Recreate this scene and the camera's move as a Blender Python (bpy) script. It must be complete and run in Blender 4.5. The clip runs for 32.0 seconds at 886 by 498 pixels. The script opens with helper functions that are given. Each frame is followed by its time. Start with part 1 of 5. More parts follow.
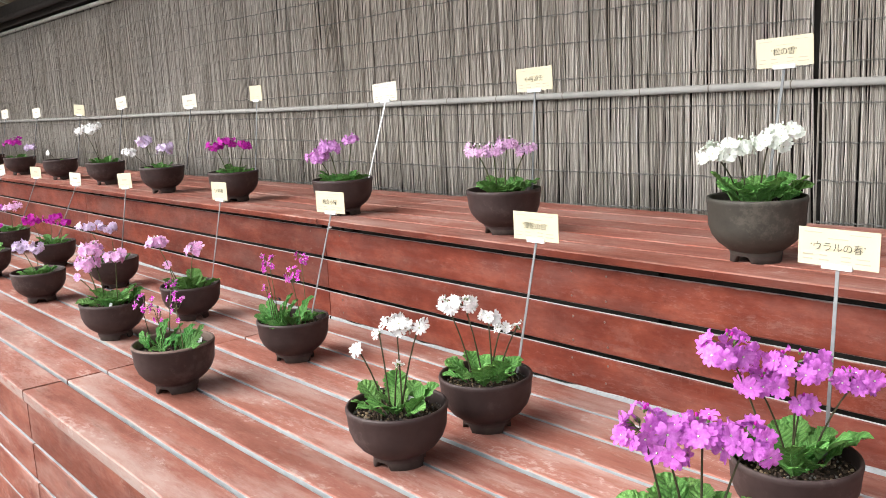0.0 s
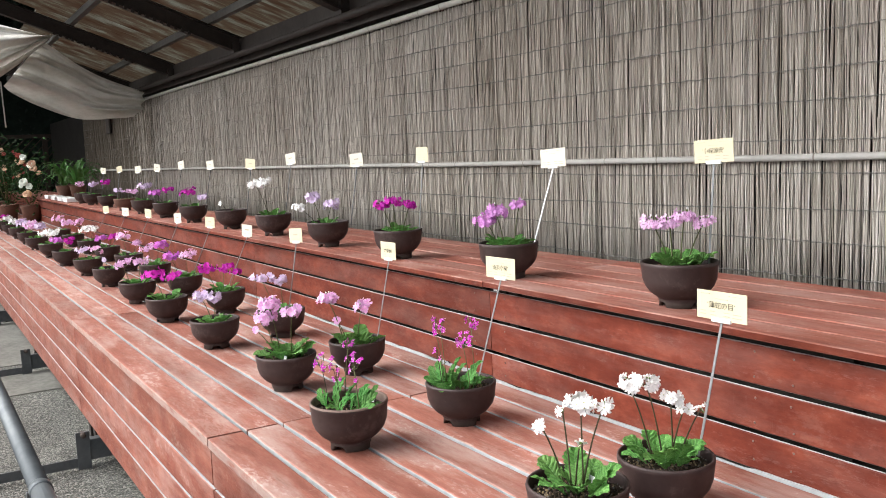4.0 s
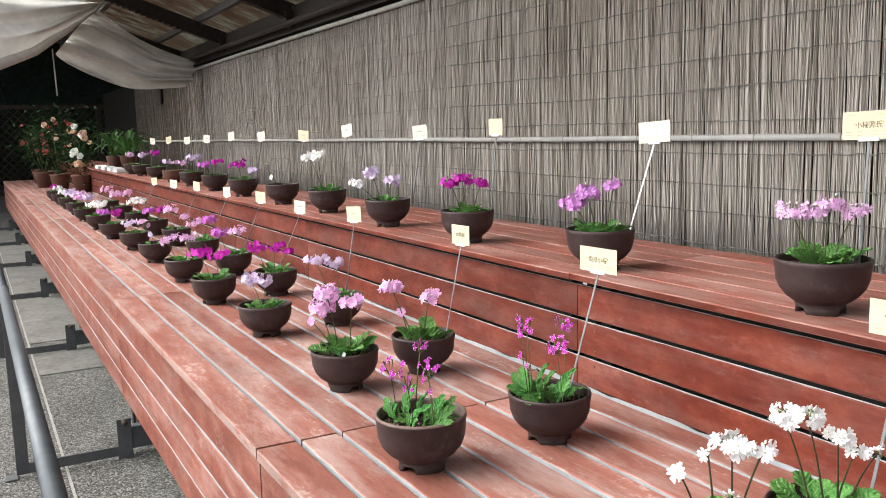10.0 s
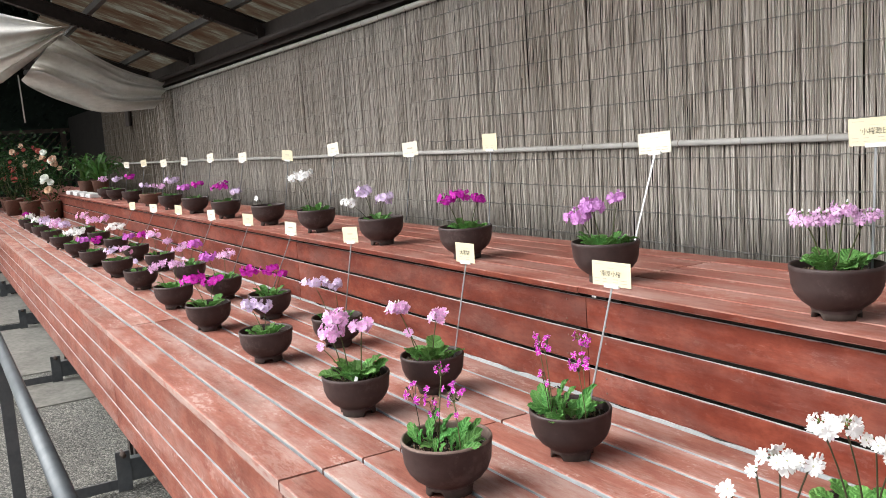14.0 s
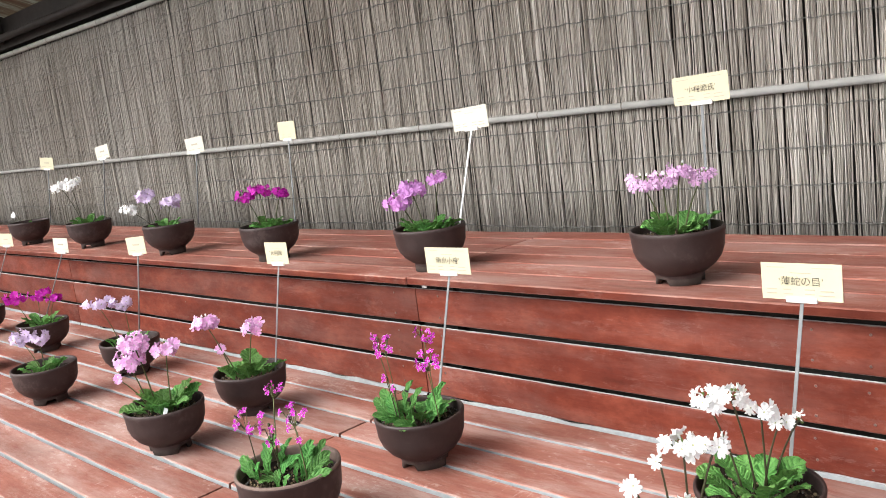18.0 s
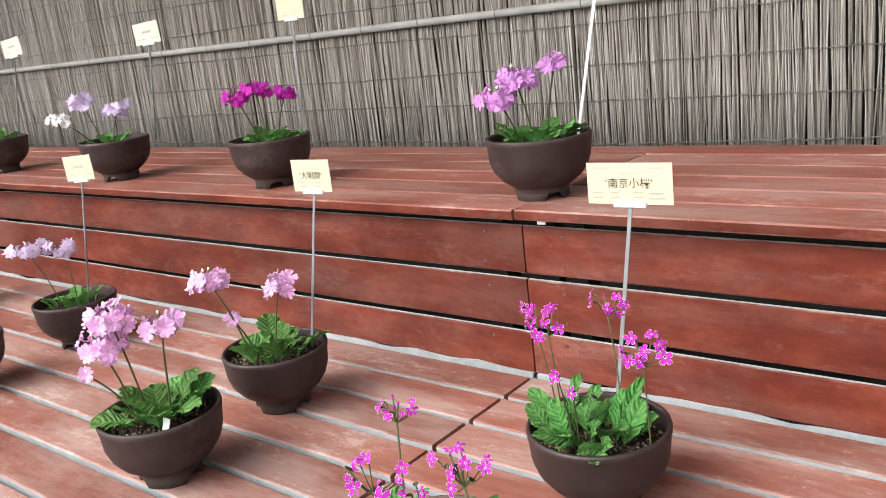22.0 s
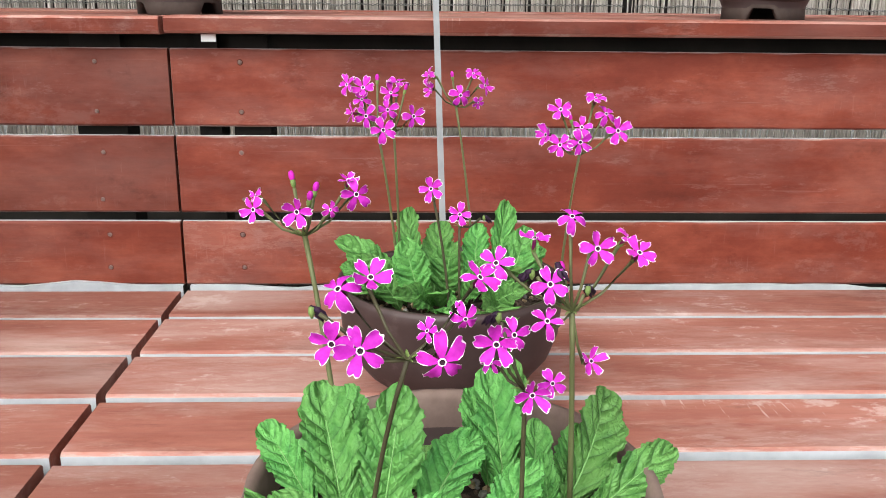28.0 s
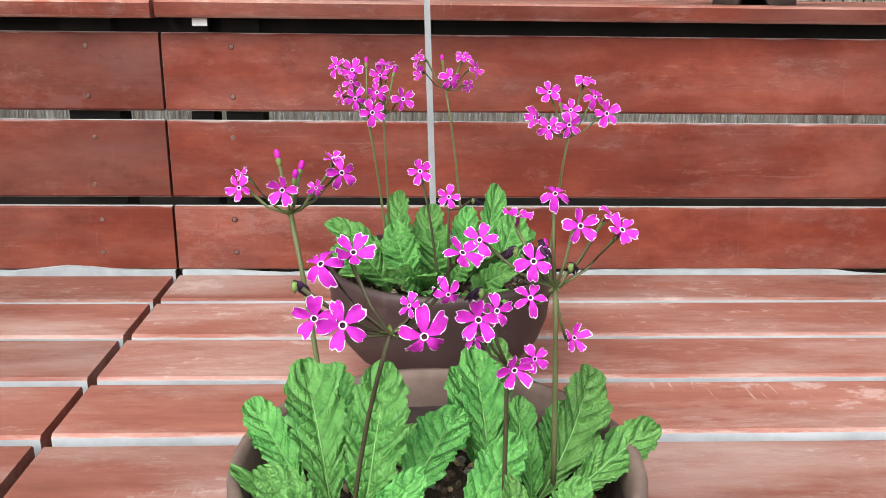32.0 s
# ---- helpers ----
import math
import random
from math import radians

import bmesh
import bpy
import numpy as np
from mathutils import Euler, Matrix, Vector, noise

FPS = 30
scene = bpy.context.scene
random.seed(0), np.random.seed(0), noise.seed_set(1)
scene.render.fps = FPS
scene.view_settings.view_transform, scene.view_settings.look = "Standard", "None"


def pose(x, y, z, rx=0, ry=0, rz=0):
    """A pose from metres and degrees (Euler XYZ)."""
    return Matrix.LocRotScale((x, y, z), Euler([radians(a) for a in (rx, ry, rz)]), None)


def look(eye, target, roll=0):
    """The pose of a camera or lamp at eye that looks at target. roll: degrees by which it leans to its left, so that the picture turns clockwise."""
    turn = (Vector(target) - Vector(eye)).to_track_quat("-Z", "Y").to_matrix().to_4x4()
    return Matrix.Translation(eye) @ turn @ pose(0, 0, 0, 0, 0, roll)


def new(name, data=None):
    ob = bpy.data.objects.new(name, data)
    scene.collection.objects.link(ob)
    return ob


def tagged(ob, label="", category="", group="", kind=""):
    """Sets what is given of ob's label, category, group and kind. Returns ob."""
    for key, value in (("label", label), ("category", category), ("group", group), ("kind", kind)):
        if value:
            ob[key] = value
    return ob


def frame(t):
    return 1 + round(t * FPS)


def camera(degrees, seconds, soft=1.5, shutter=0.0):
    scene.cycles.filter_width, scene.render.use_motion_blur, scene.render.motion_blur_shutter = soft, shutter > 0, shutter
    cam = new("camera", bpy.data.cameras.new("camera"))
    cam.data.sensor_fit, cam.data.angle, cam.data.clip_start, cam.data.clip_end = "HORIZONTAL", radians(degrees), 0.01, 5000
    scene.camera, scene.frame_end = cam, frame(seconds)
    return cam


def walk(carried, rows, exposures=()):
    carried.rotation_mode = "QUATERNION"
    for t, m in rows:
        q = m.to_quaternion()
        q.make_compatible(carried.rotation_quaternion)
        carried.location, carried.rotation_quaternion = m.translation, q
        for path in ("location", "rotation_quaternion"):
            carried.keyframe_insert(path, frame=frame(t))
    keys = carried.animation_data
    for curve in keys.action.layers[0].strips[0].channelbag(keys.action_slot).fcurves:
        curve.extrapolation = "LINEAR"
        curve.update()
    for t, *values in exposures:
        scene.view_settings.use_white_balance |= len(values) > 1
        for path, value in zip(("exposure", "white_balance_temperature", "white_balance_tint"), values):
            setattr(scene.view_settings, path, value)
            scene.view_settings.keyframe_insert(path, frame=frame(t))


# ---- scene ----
import itertools
cam = camera(54.4, 32.0, soft=0.9, shutter=0.2)
PATH = [
    (0, (2.1, 0.169, 1.218), (0.602, 1.448, 0.873), -2.9),
    (0.5, (2.104, 0.177, 1.214), (0.597, 1.444, 0.867), -2.6),
    (1, (2.107, 0.179, 1.214), (0.587, 1.434, 0.874), -2.7),
    (1.5, (2.105, 0.15, 1.237), (0.552, 1.369, 0.916), -2.4),
    (2, (2.076, 0.127, 1.254), (0.442, 1.246, 0.978), -1.8),
    (2.5, (2.055, 0.097, 1.266), (0.349, 1.113, 1.027), -2.1),
    (4.5, (2.056, 0.092, 1.274), (0.383, 1.167, 1.058), -2.8),
    (5, (2.006, 0.126, 1.261), (0.398, 1.289, 1.013), -3.7),
    (5.5, (1.916, 0.176, 1.259), (0.399, 1.447, 0.975), -5.5),
    (6, (1.825, 0.218, 1.249), (0.417, 1.603, 0.932), -6.0),
    (6.5, (1.789, 0.189, 1.252), (0.383, 1.573, 0.928), -5.3),
    (7, (1.799, 0.198, 1.252), (0.31, 1.494, 0.931), -3.7),
    (7.5, (1.784, 0.196, 1.272), (0.189, 1.361, 0.966), -2.3),
    (8, (1.768, 0.183, 1.271), (0.103, 1.256, 0.997), -1.8),
    (8.5, (1.764, 0.178, 1.272), (0.07, 1.206, 1.001), -1.7),
    (9, (1.752, 0.18, 1.27), (0.035, 1.172, 1.002), -1.7),
    (9.5, (1.748, 0.176, 1.267), (0.015, 1.137, 0.998), -1.5),
    (10, (1.742, 0.178, 1.264), (0.002, 1.126, 0.989), -1.5),
    (10.5, (1.738, 0.179, 1.264), (-0.006, 1.117, 0.987), -1.9),
    (11, (1.74, 0.18, 1.266), (-0.012, 1.106, 0.991), -2.2),
    (11.5, (1.737, 0.18, 1.264), (-0.02, 1.096, 0.99), -2.5),
    (12, (1.737, 0.166, 1.271), (-0.015, 1.09, 0.992), -3.0),
    (12.5, (1.725, 0.14, 1.287), (-0.01, 1.096, 1.012), -3.6),
    (13, (1.715, 0.123, 1.297), (-0.001, 1.115, 1.032), -3.9),
    (13.5, (1.703, 0.11, 1.295), (-0.008, 1.111, 1.034), -3.8),
    (15.5, (1.675, 0.072, 1.306), (0.012, 1.15, 1.04), -4.7),
    (16, (1.662, 0.045, 1.303), (0.045, 1.19, 1.032), -5.1),
    (16.5, (1.617, 0.066, 1.283), (0.091, 1.332, 1.019), -5.5),
    (17, (1.587, 0.04, 1.294), (0.168, 1.418, 1.001), -6.6),
    (17.5, (1.541, 0.08, 1.269), (0.138, 1.473, 0.969), -6.8),
    (18, (1.483, 0.153, 1.276), (0.082, 1.544, 0.955), -7.2),
    (18.5, (1.424, 0.21, 1.253), (0.044, 1.614, 0.902), -5.9),
    (19, (1.347, 0.226, 1.246), (0.049, 1.694, 0.846), -5.5),
    (19.5, (1.274, 0.237, 1.237), (0.059, 1.762, 0.794), -5.8),
    (20, (1.198, 0.251, 1.228), (0.029, 1.803, 0.754), -5.8),
    (20.5, (1.114, 0.268, 1.22), (-0.116, 1.776, 0.761), -5.4),
    (21, (1.001, 0.296, 1.208), (-0.282, 1.758, 0.739), -5.9),
    (21.5, (0.884, 0.363, 1.209), (-0.404, 1.813, 0.722), -6.7),
    (22, (0.773, 0.379, 1.199), (-0.465, 1.866, 0.69), -6.7),
    (22.5, (0.643, 0.403, 1.18), (-0.361, 2.048, 0.648), -7.7),
    (23, (0.539, 0.401, 1.143), (-0.132, 2.202, 0.59), -7.8),
    (23.5, (0.466, 0.461, 1.073), (-0.043, 2.306, 0.493), -6.4),
    (24, (0.357, 0.501, 1.02), (0.076, 2.392, 0.433), -3.6),
    (24.5, (0.305, 0.511, 0.985), (0.215, 2.409, 0.361), -1.9),
    (25, (0.261, 0.538, 0.943), (0.303, 2.418, 0.263), -0.9),
    (25.5, (0.256, 0.554, 0.928), (0.316, 2.449, 0.292), 0.6),
    (26, (0.255, 0.563, 0.92), (0.313, 2.482, 0.358), 0.9),
    (26.5, (0.256, 0.573, 0.915), (0.325, 2.496, 0.368), 0.6),
    (28.5, (0.255, 0.584, 0.913), (0.323, 2.503, 0.352), 0.6),
    (29, (0.255, 0.58, 0.913), (0.325, 2.496, 0.345), 0.5),
    (29.5, (0.259, 0.58, 0.911), (0.329, 2.494, 0.337), 0.1),
    (30, (0.259, 0.581, 0.912), (0.334, 2.493, 0.331), -0.3),
    (30.5, (0.261, 0.58, 0.911), (0.338, 2.491, 0.326), -0.6),
    (31, (0.26, 0.58, 0.912), (0.338, 2.49, 0.325), -0.3),
    (31.5, (0.263, 0.579, 0.912), (0.339, 2.491, 0.329), 0.5),
    (32, (0.26, 0.58, 0.909), (0.337, 2.493, 0.331), 0.7),
]
walk(cam, [(t, look(eye, target, roll)) for t, eye, target, roll in PATH],
     [(0, 1.41), (12, 1.39), (18, 1.39), (20, 1.35), (22, 1.29), (24, 1.32), (25, 1.34), (26, 1.32), (28, 1.30), (32, 1.30)])

# ---- light ----
world = bpy.data.worlds.new("overcast_sky")
scene.world = world
world.use_nodes = True
wn = world.node_tree
sky = wn.nodes.new("ShaderNodeTexSky")
sky.sky_type = "NISHITA"
sky.sun_disc = False
sky.sun_elevation, sky.sun_rotation = radians(48), radians(208)
sky.air_density, sky.dust_density, sky.ozone_density = 1.0, 4.0, 1.0
soft_sky = wn.nodes.new("ShaderNodeHueSaturation")
soft_sky.inputs["Saturation"].default_value = 0.25
wn.links.new(sky.outputs[0], soft_sky.inputs["Color"])
wn.links.new(soft_sky.outputs[0], wn.nodes["Background"].inputs["Color"])
wn.nodes["Background"].inputs["Strength"].default_value = 0.15
sun_data = bpy.data.lights.new("sun", "SUN")
sun_data.energy, sun_data.angle, sun_data.color = 1.4, radians(75), (1.0, 0.985, 0.965)
sun = new("sun", sun_data)
sun.matrix_world = look((-3.5, -6.2, 8.4), (0, 0.6, 0.6))

# ---- materials ----


def material(name, rough=0.7, metal=0.0, spec=0.35):
    m = bpy.data.materials.new(name)
    m.use_nodes = True
    b = m.node_tree.nodes["Principled BSDF"]
    b.inputs["Roughness"].default_value = rough
    b.inputs["Metallic"].default_value = metal
    b.inputs["Specular IOR Level"].default_value = spec
    return m, m.node_tree, b


def link(nt, a, b):
    nt.links.new(a, b)


def node(nt, kind, **kw):
    n = nt.nodes.new(kind)
    for k, v in kw.items():
        n.inputs[k].default_value = v
    return n


def ramp(nt, fac, stops):
    r = nt.nodes.new("ShaderNodeValToRGB")
    e = r.color_ramp.elements
    while len(e) > 1:
        e.remove(e[-1])
    e[0].position, e[0].color = stops[0][0], (*stops[0][1], 1)
    for p, c in stops[1:]:
        k = e.new(p)
        k.color = (*c, 1)
    link(nt, fac, r.inputs[0])
    return r.outputs[0]


def coords(nt, scale=(1, 1, 1), shift=True):
    """Object coordinates in metres, moved at random for every object so that shared meshes differ."""
    tc = nt.nodes.new("ShaderNodeTexCoord")
    mp = nt.nodes.new("ShaderNodeMapping")
    mp.inputs["Scale"].default_value = scale
    link(nt, tc.outputs["Object"], mp.inputs["Vector"])
    if not shift:
        return mp.outputs[0]
    oi = nt.nodes.new("ShaderNodeObjectInfo")
    mul = nt.nodes.new("ShaderNodeMath")
    mul.operation = "MULTIPLY"
    mul.inputs[1].default_value = 37.0
    link(nt, oi.outputs["Random"], mul.inputs[0])
    add = nt.nodes.new("ShaderNodeVectorMath")
    add.operation = "ADD"
    link(nt, mp.outputs[0], add.inputs[0])
    link(nt, mul.outputs[0], add.inputs[1])
    return add.outputs[0]


def noise_tex(nt, vec, scale, detail=4.0, rough=0.55):
    n = node(nt, "ShaderNodeTexNoise", Scale=scale, Detail=detail, Roughness=rough)
    link(nt, vec, n.inputs["Vector"])
    return n.outputs["Fac"]


def mix(nt, fac, a, b, mode="MIX"):
    m = nt.nodes.new("ShaderNodeMix")
    m.data_type, m.blend_type = "RGBA", mode
    for sock, v in ((m.inputs[0], fac), (m.inputs[6], a), (m.inputs[7], b)):
        if isinstance(v, (int, float)):
            sock.default_value = v
        elif isinstance(v, tuple):
            sock.default_value = (*v, 1)
        else:
            link(nt, v, sock)
    return m.outputs[2]


def bump(nt, bsdf, height, strength, dist):
    b = node(nt, "ShaderNodeBump", Strength=strength, Distance=dist)
    link(nt, height, b.inputs["Height"])
    link(nt, b.outputs[0], bsdf.inputs["Normal"])


def rnd(nt, lo, hi):
    oi = nt.nodes.new("ShaderNodeObjectInfo")
    mr = node(nt, "ShaderNodeMapRange")
    mr.inputs["To Min"].default_value, mr.inputs["To Max"].default_value = lo, hi
    link(nt, oi.outputs["Random"], mr.inputs["Value"])
    return mr.outputs[0]


def maths(nt, op, a, c):
    m = nt.nodes.new("ShaderNodeMath")
    m.operation = op
    for sock, v in zip(m.inputs, (a, c)):
        if isinstance(v, (int, float)):
            sock.default_value = v
        else:
            link(nt, v, sock)
    return m.outputs[0]


def painted_wood(name, c0, c1, c2, worn, axis, chips=0.5):
    """Red-brown stained boards; worn: how much pale scraped wood shows; axis: the direction across the board."""
    m, nt, b = material(name, 0.62, spec=0.15)
    grain = noise_tex(nt, coords(nt, (6, 150, 150)), 1.0, 5, 0.6)
    blot = noise_tex(nt, coords(nt, (5, 16, 16) if worn > 0.5 else (7, 13, 13)), 1.0, 6, 0.66)
    base = ramp(nt, blot, [(0.3, c0), (0.5, c1), (0.7, c2)])
    base = mix(nt, 0.2 + 0.06 * worn, base, ramp(nt, grain, [(0.28, (0.55, 0.5, 0.48)), (0.5, (0.95, 0.95, 0.95)), (0.72, (1.15, 1.13, 1.12))]), "MULTIPLY")
    # paint scraped off in flecks and thin scratches
    fleck = noise_tex(nt, coords(nt, (40, 150, 150)), 1.0, 9, 0.8)
    patch = noise_tex(nt, coords(nt, (3.4, 11, 11)), 1.0, 5, 0.65)
    mask = ramp(nt, maths(nt, "MULTIPLY", fleck, patch), [(0.313 - 0.030 * worn, (0, 0, 0)), (0.343 - 0.020 * worn, (1, 1, 1))])
    col = mix(nt, maths(nt, "MULTIPLY", mask, 0.06 + 0.22 * worn), base, (0.50, 0.39, 0.35))
    scr = noise_tex(nt, coords(nt, (9, 330, 330)), 1.0, 2, 0.5)
    thin = maths(nt, "MULTIPLY", ramp(nt, scr, [(0.69, (0, 0, 0)), (0.72, (1, 1, 1))]), ramp(nt, patch, [(0.45, (0, 0, 0)), (0.6, (1, 1, 1))]))
    col = mix(nt, maths(nt, "MULTIPLY", thin, 0.06 + 0.2 * worn), col, (0.50, 0.41, 0.37))
    # short scuffs running crosswise over the boards
    scuff = noise_tex(nt, coords(nt, (300, 26, 26)), 1.0, 3, 0.6)
    where = ramp(nt, noise_tex(nt, coords(nt, (6, 14, 14)), 1.0, 3, 0.6), [(0.56, (0, 0, 0)), (0.66, (1, 1, 1))])
    cross = maths(nt, "MULTIPLY", ramp(nt, scuff, [(0.62, (0, 0, 0)), (0.66, (1, 1, 1))]), where)
    col = mix(nt, maths(nt, "MULTIPLY", cross, 0.04 + 0.5 * worn), col, (0.52, 0.42, 0.38))
    haze = ramp(nt, noise_tex(nt, coords(nt, (2.6, 10, 10)), 1.0, 7, 0.7), [(0.46, (0, 0, 0)), (0.56, (0.05 + 0.34 * worn,) * 3), (0.68, (0.10 + 0.72 * worn,) * 3)])
    col = mix(nt, haze, col, (0.43, 0.31, 0.275))
    # pale rubbed smears where pots were dragged
    smear = maths(nt, "MULTIPLY", noise_tex(nt, coords(nt, (34, 60, 60)), 1.0, 6, 0.75), noise_tex(nt, coords(nt, (5, 15, 15)), 1.0, 4, 0.6))
    col = mix(nt, maths(nt, "MULTIPLY", ramp(nt, smear, [(0.315, (0, 0, 0)), (0.37, (1, 1, 1))]), 0.04 + 0.42 * worn), col, (0.56, 0.46, 0.42))
    # dirt spots and damp stains
    dark = ramp(nt, noise_tex(nt, coords(nt, (6, 26, 26) if worn > 0.5 else (11, 15, 15)), 1.0, 7, 0.75), [(0.30, (0.4, 0.36, 0.34)), (0.42, (1, 1, 1))])
    col = mix(nt, 0.5, col, dark, "MULTIPLY")
    damp = ramp(nt, noise_tex(nt, coords(nt, (1.3, 5, 5)), 1.0, 4, 0.6), [(0.36, (0.62, 0.57, 0.55)), (0.5, (1, 1, 1))])
    col = mix(nt, 0.5, col, damp, "MULTIPLY")
    # chipped long edges
    gen = nt.nodes.new("ShaderNodeTexCoord")
    sp = nt.nodes.new("ShaderNodeSeparateXYZ")
    link(nt, gen.outputs["Generated"], sp.inputs[0])
    off = maths(nt, "ABSOLUTE", maths(nt, "SUBTRACT", sp.outputs[axis], 0.5), 0.0)
    chip = maths(nt, "ADD", off, maths(nt, "MULTIPLY", noise_tex(nt, coords(nt, (14, 60, 60)), 1.0, 6, 0.7), 0.10))
    edge = ramp(nt, chip, [(0.535, (0, 0, 0)), (0.55, (1, 1, 1))])
    col = mix(nt, maths(nt, "MULTIPLY", edge, chips), col, (0.36, 0.315, 0.29))
    bright = nt.nodes.new("ShaderNodeHueSaturation")
    link(nt, rnd(nt, 0.84, 1.16), bright.inputs["Value"])
    link(nt, col, bright.inputs["Color"])
    link(nt, bright.outputs[0], b.inputs["Base Color"])
    link(nt, ramp(nt, fleck, [(0.3, (0.42,) * 3), (0.7, (0.72,) * 3)]), b.inputs["Roughness"])
    bump(nt, b, maths(nt, "ADD", fleck, grain), 0.2, 0.0012)
    return m


def mottled(name, c0, c1, scale, rough=0.7, metal=0.0, strength=0.2, dist=0.002, spec=0.35, shift=True, detail=5, bloom=None):
    m, nt, b = material(name, rough, metal, spec)
    n = noise_tex(nt, coords(nt, (1, 1, 1), shift), scale, detail, 0.6)
    n2 = noise_tex(nt, coords(nt, (1, 1, 1), shift), scale * 0.17, 3, 0.5)
    col = mix(nt, 0.45, ramp(nt, n, [(0.3, c0), (0.7, c1)]), ramp(nt, n2, [(0.3, c0), (0.7, c1)]))
    if bloom:
        speck = noise_tex(nt, coords(nt, (1, 1, 1), shift), scale * 1.6, 6, 0.7)
        area = noise_tex(nt, coords(nt, (1, 1, 1), shift), scale * 0.25, 3, 0.5)
        spots = ramp(nt, maths(nt, "MULTIPLY", speck, area), [(0.30, (0, 0, 0)), (0.38, (0.25, 0.25, 0.25))])
        col = mix(nt, spots, col, bloom)
        link(nt, ramp(nt, n2, [(0.3, (rough - 0.15,) * 3), (0.7, (rough + 0.15,) * 3)]), b.inputs["Roughness"])
    link(nt, col, b.inputs["Base Color"])
    bump(nt, b, n, strength, dist)
    return m


M_TOP = painted_wood("weathered_red_deck_paint", (0.215, 0.078, 0.056), (0.288, 0.114, 0.085), (0.355, 0.162, 0.127), 1.0, 1)
# Riser paint is less weathered, and darkened further for its weaker light.
M_RISER = painted_wood("shade_toned_red_wood", (0.079, 0.0155, 0.0092), (0.119, 0.0243, 0.0138), (0.184, 0.046, 0.0262), 0.0, 2)
M_UPPER = painted_wood("weathered_red_upper_deck_paint", (0.195, 0.061, 0.042), (0.262, 0.090, 0.064), (0.328, 0.130, 0.098), 0.55, 1, 0.1)
# Skirt boards: the same red, worn, without the riser's darkening.
M_SKIRT = painted_wood("worn_red_skirt_wood", (0.15, 0.044, 0.030), (0.215, 0.070, 0.048), (0.31, 0.12, 0.085), 0.4, 2)
M_BARE = mottled("bare_grey_wood_edge", (0.26, 0.275, 0.285), (0.43, 0.455, 0.475), 40, 0.85)
# Near-black timber: the shade of the gaps is put into its colour.
M_DARK = mottled("gap_shade_timber", (0.012, 0.010, 0.009), (0.03, 0.026, 0.022), 20, 0.9)
M_POT = mottled("brown_unglazed_clay", (0.027, 0.0165, 0.0155), (0.056, 0.036, 0.034), 45, 0.55, strength=0.25, dist=0.001, bloom=(0.13, 0.10, 0.094))
M_POT_GREY = mottled("grey_unglazed_clay", (0.032, 0.029, 0.024), (0.066, 0.060, 0.049), 38, 0.65, strength=0.25, dist=0.001, bloom=(0.17, 0.155, 0.125))
M_POT_RED = mottled("reddish_unglazed_clay", (0.085, 0.04, 0.028), (0.15, 0.075, 0.052), 40, 0.65)
M_FOOT = mottled("pale_worn_clay", (0.034, 0.024, 0.021), (0.085, 0.066, 0.056), 60, 0.8)
M_SOIL = mottled("dark_potting_soil", (0.012, 0.008, 0.006), (0.05, 0.033, 0.022), 140, 0.95, strength=0.9, dist=0.006)
M_CARD = mottled("cream_card", (0.54, 0.49, 0.335), (0.60, 0.55, 0.40), 9, 0.6, strength=0.02)
M_CARD_W = mottled("pale_card", (0.58, 0.555, 0.46), (0.64, 0.615, 0.52), 9, 0.55, strength=0.02)
M_CLIP = mottled("white_plastic", (0.72, 0.74, 0.74), (0.8, 0.82, 0.82), 9, 0.4)
M_INK = mottled("black_ink", (0.012, 0.012, 0.012), (0.02, 0.02, 0.02), 9, 0.7)
M_INK_F = mottled("faded_ink", (0.36, 0.33, 0.25), (0.44, 0.40, 0.31), 9, 0.7)
M_STAKE = mottled("galvanised_steel", (0.13, 0.14, 0.145), (0.22, 0.23, 0.235), 60, 0.55, 0.0)
M_SCREW = mottled("weathered_screw_head", (0.10, 0.06, 0.05), (0.17, 0.12, 0.105), 300, 0.6, 0.3)
M_PIPE = mottled("grey_painted_pipe", (0.06, 0.072, 0.08), (0.115, 0.128, 0.137), 22, 0.5, 0.4, spec=0.45)
M_STEEL = mottled("dark_grey_steel", (0.055, 0.062, 0.066), (0.12, 0.125, 0.13), 25, 0.5, 0.3)
M_BEAM = mottled("dark_brown_roof_steel", (0.014, 0.010, 0.009), (0.04, 0.032, 0.028), 16, 0.7)
M_PURLIN = mottled("grey_roof_purlin", (0.06, 0.062, 0.06), (0.12, 0.12, 0.115), 18, 0.6)
M_ROOF, nt, b = material("stained_translucent_roof_sheet", 0.6)
rv = coords(nt, (4.5, 0.9, 0.9), False)
rn = noise_tex(nt, rv, 2.3, 7, 0.7)
link(nt, ramp(nt, rn, [(0.34, (0.03, 0.012, 0.007)), (0.48, (0.05, 0.028, 0.018)), (0.56, (0.07, 0.066, 0.05)), (0.72, (0.15, 0.16, 0.135))]), b.inputs["Base Color"])
b.inputs["Transmission Weight"].default_value = 0.0
tr = nt.nodes.new("ShaderNodeBsdfTranslucent")
link(nt, ramp(nt, rn, [(0.34, (0.022, 0.008, 0.004)), (0.5, (0.042, 0.030, 0.019)), (0.72, (0.115, 0.125, 0.105))]), tr.inputs["Color"])
ms = nt.nodes.new("ShaderNodeMixShader")
ms.inputs[0].default_value = 0.6
link(nt, b.outputs[0], ms.inputs[1])
link(nt, tr.outputs[0], ms.inputs[2])
link(nt, ms.outputs[0], nt.nodes["Material Output"].inputs["Surface"])

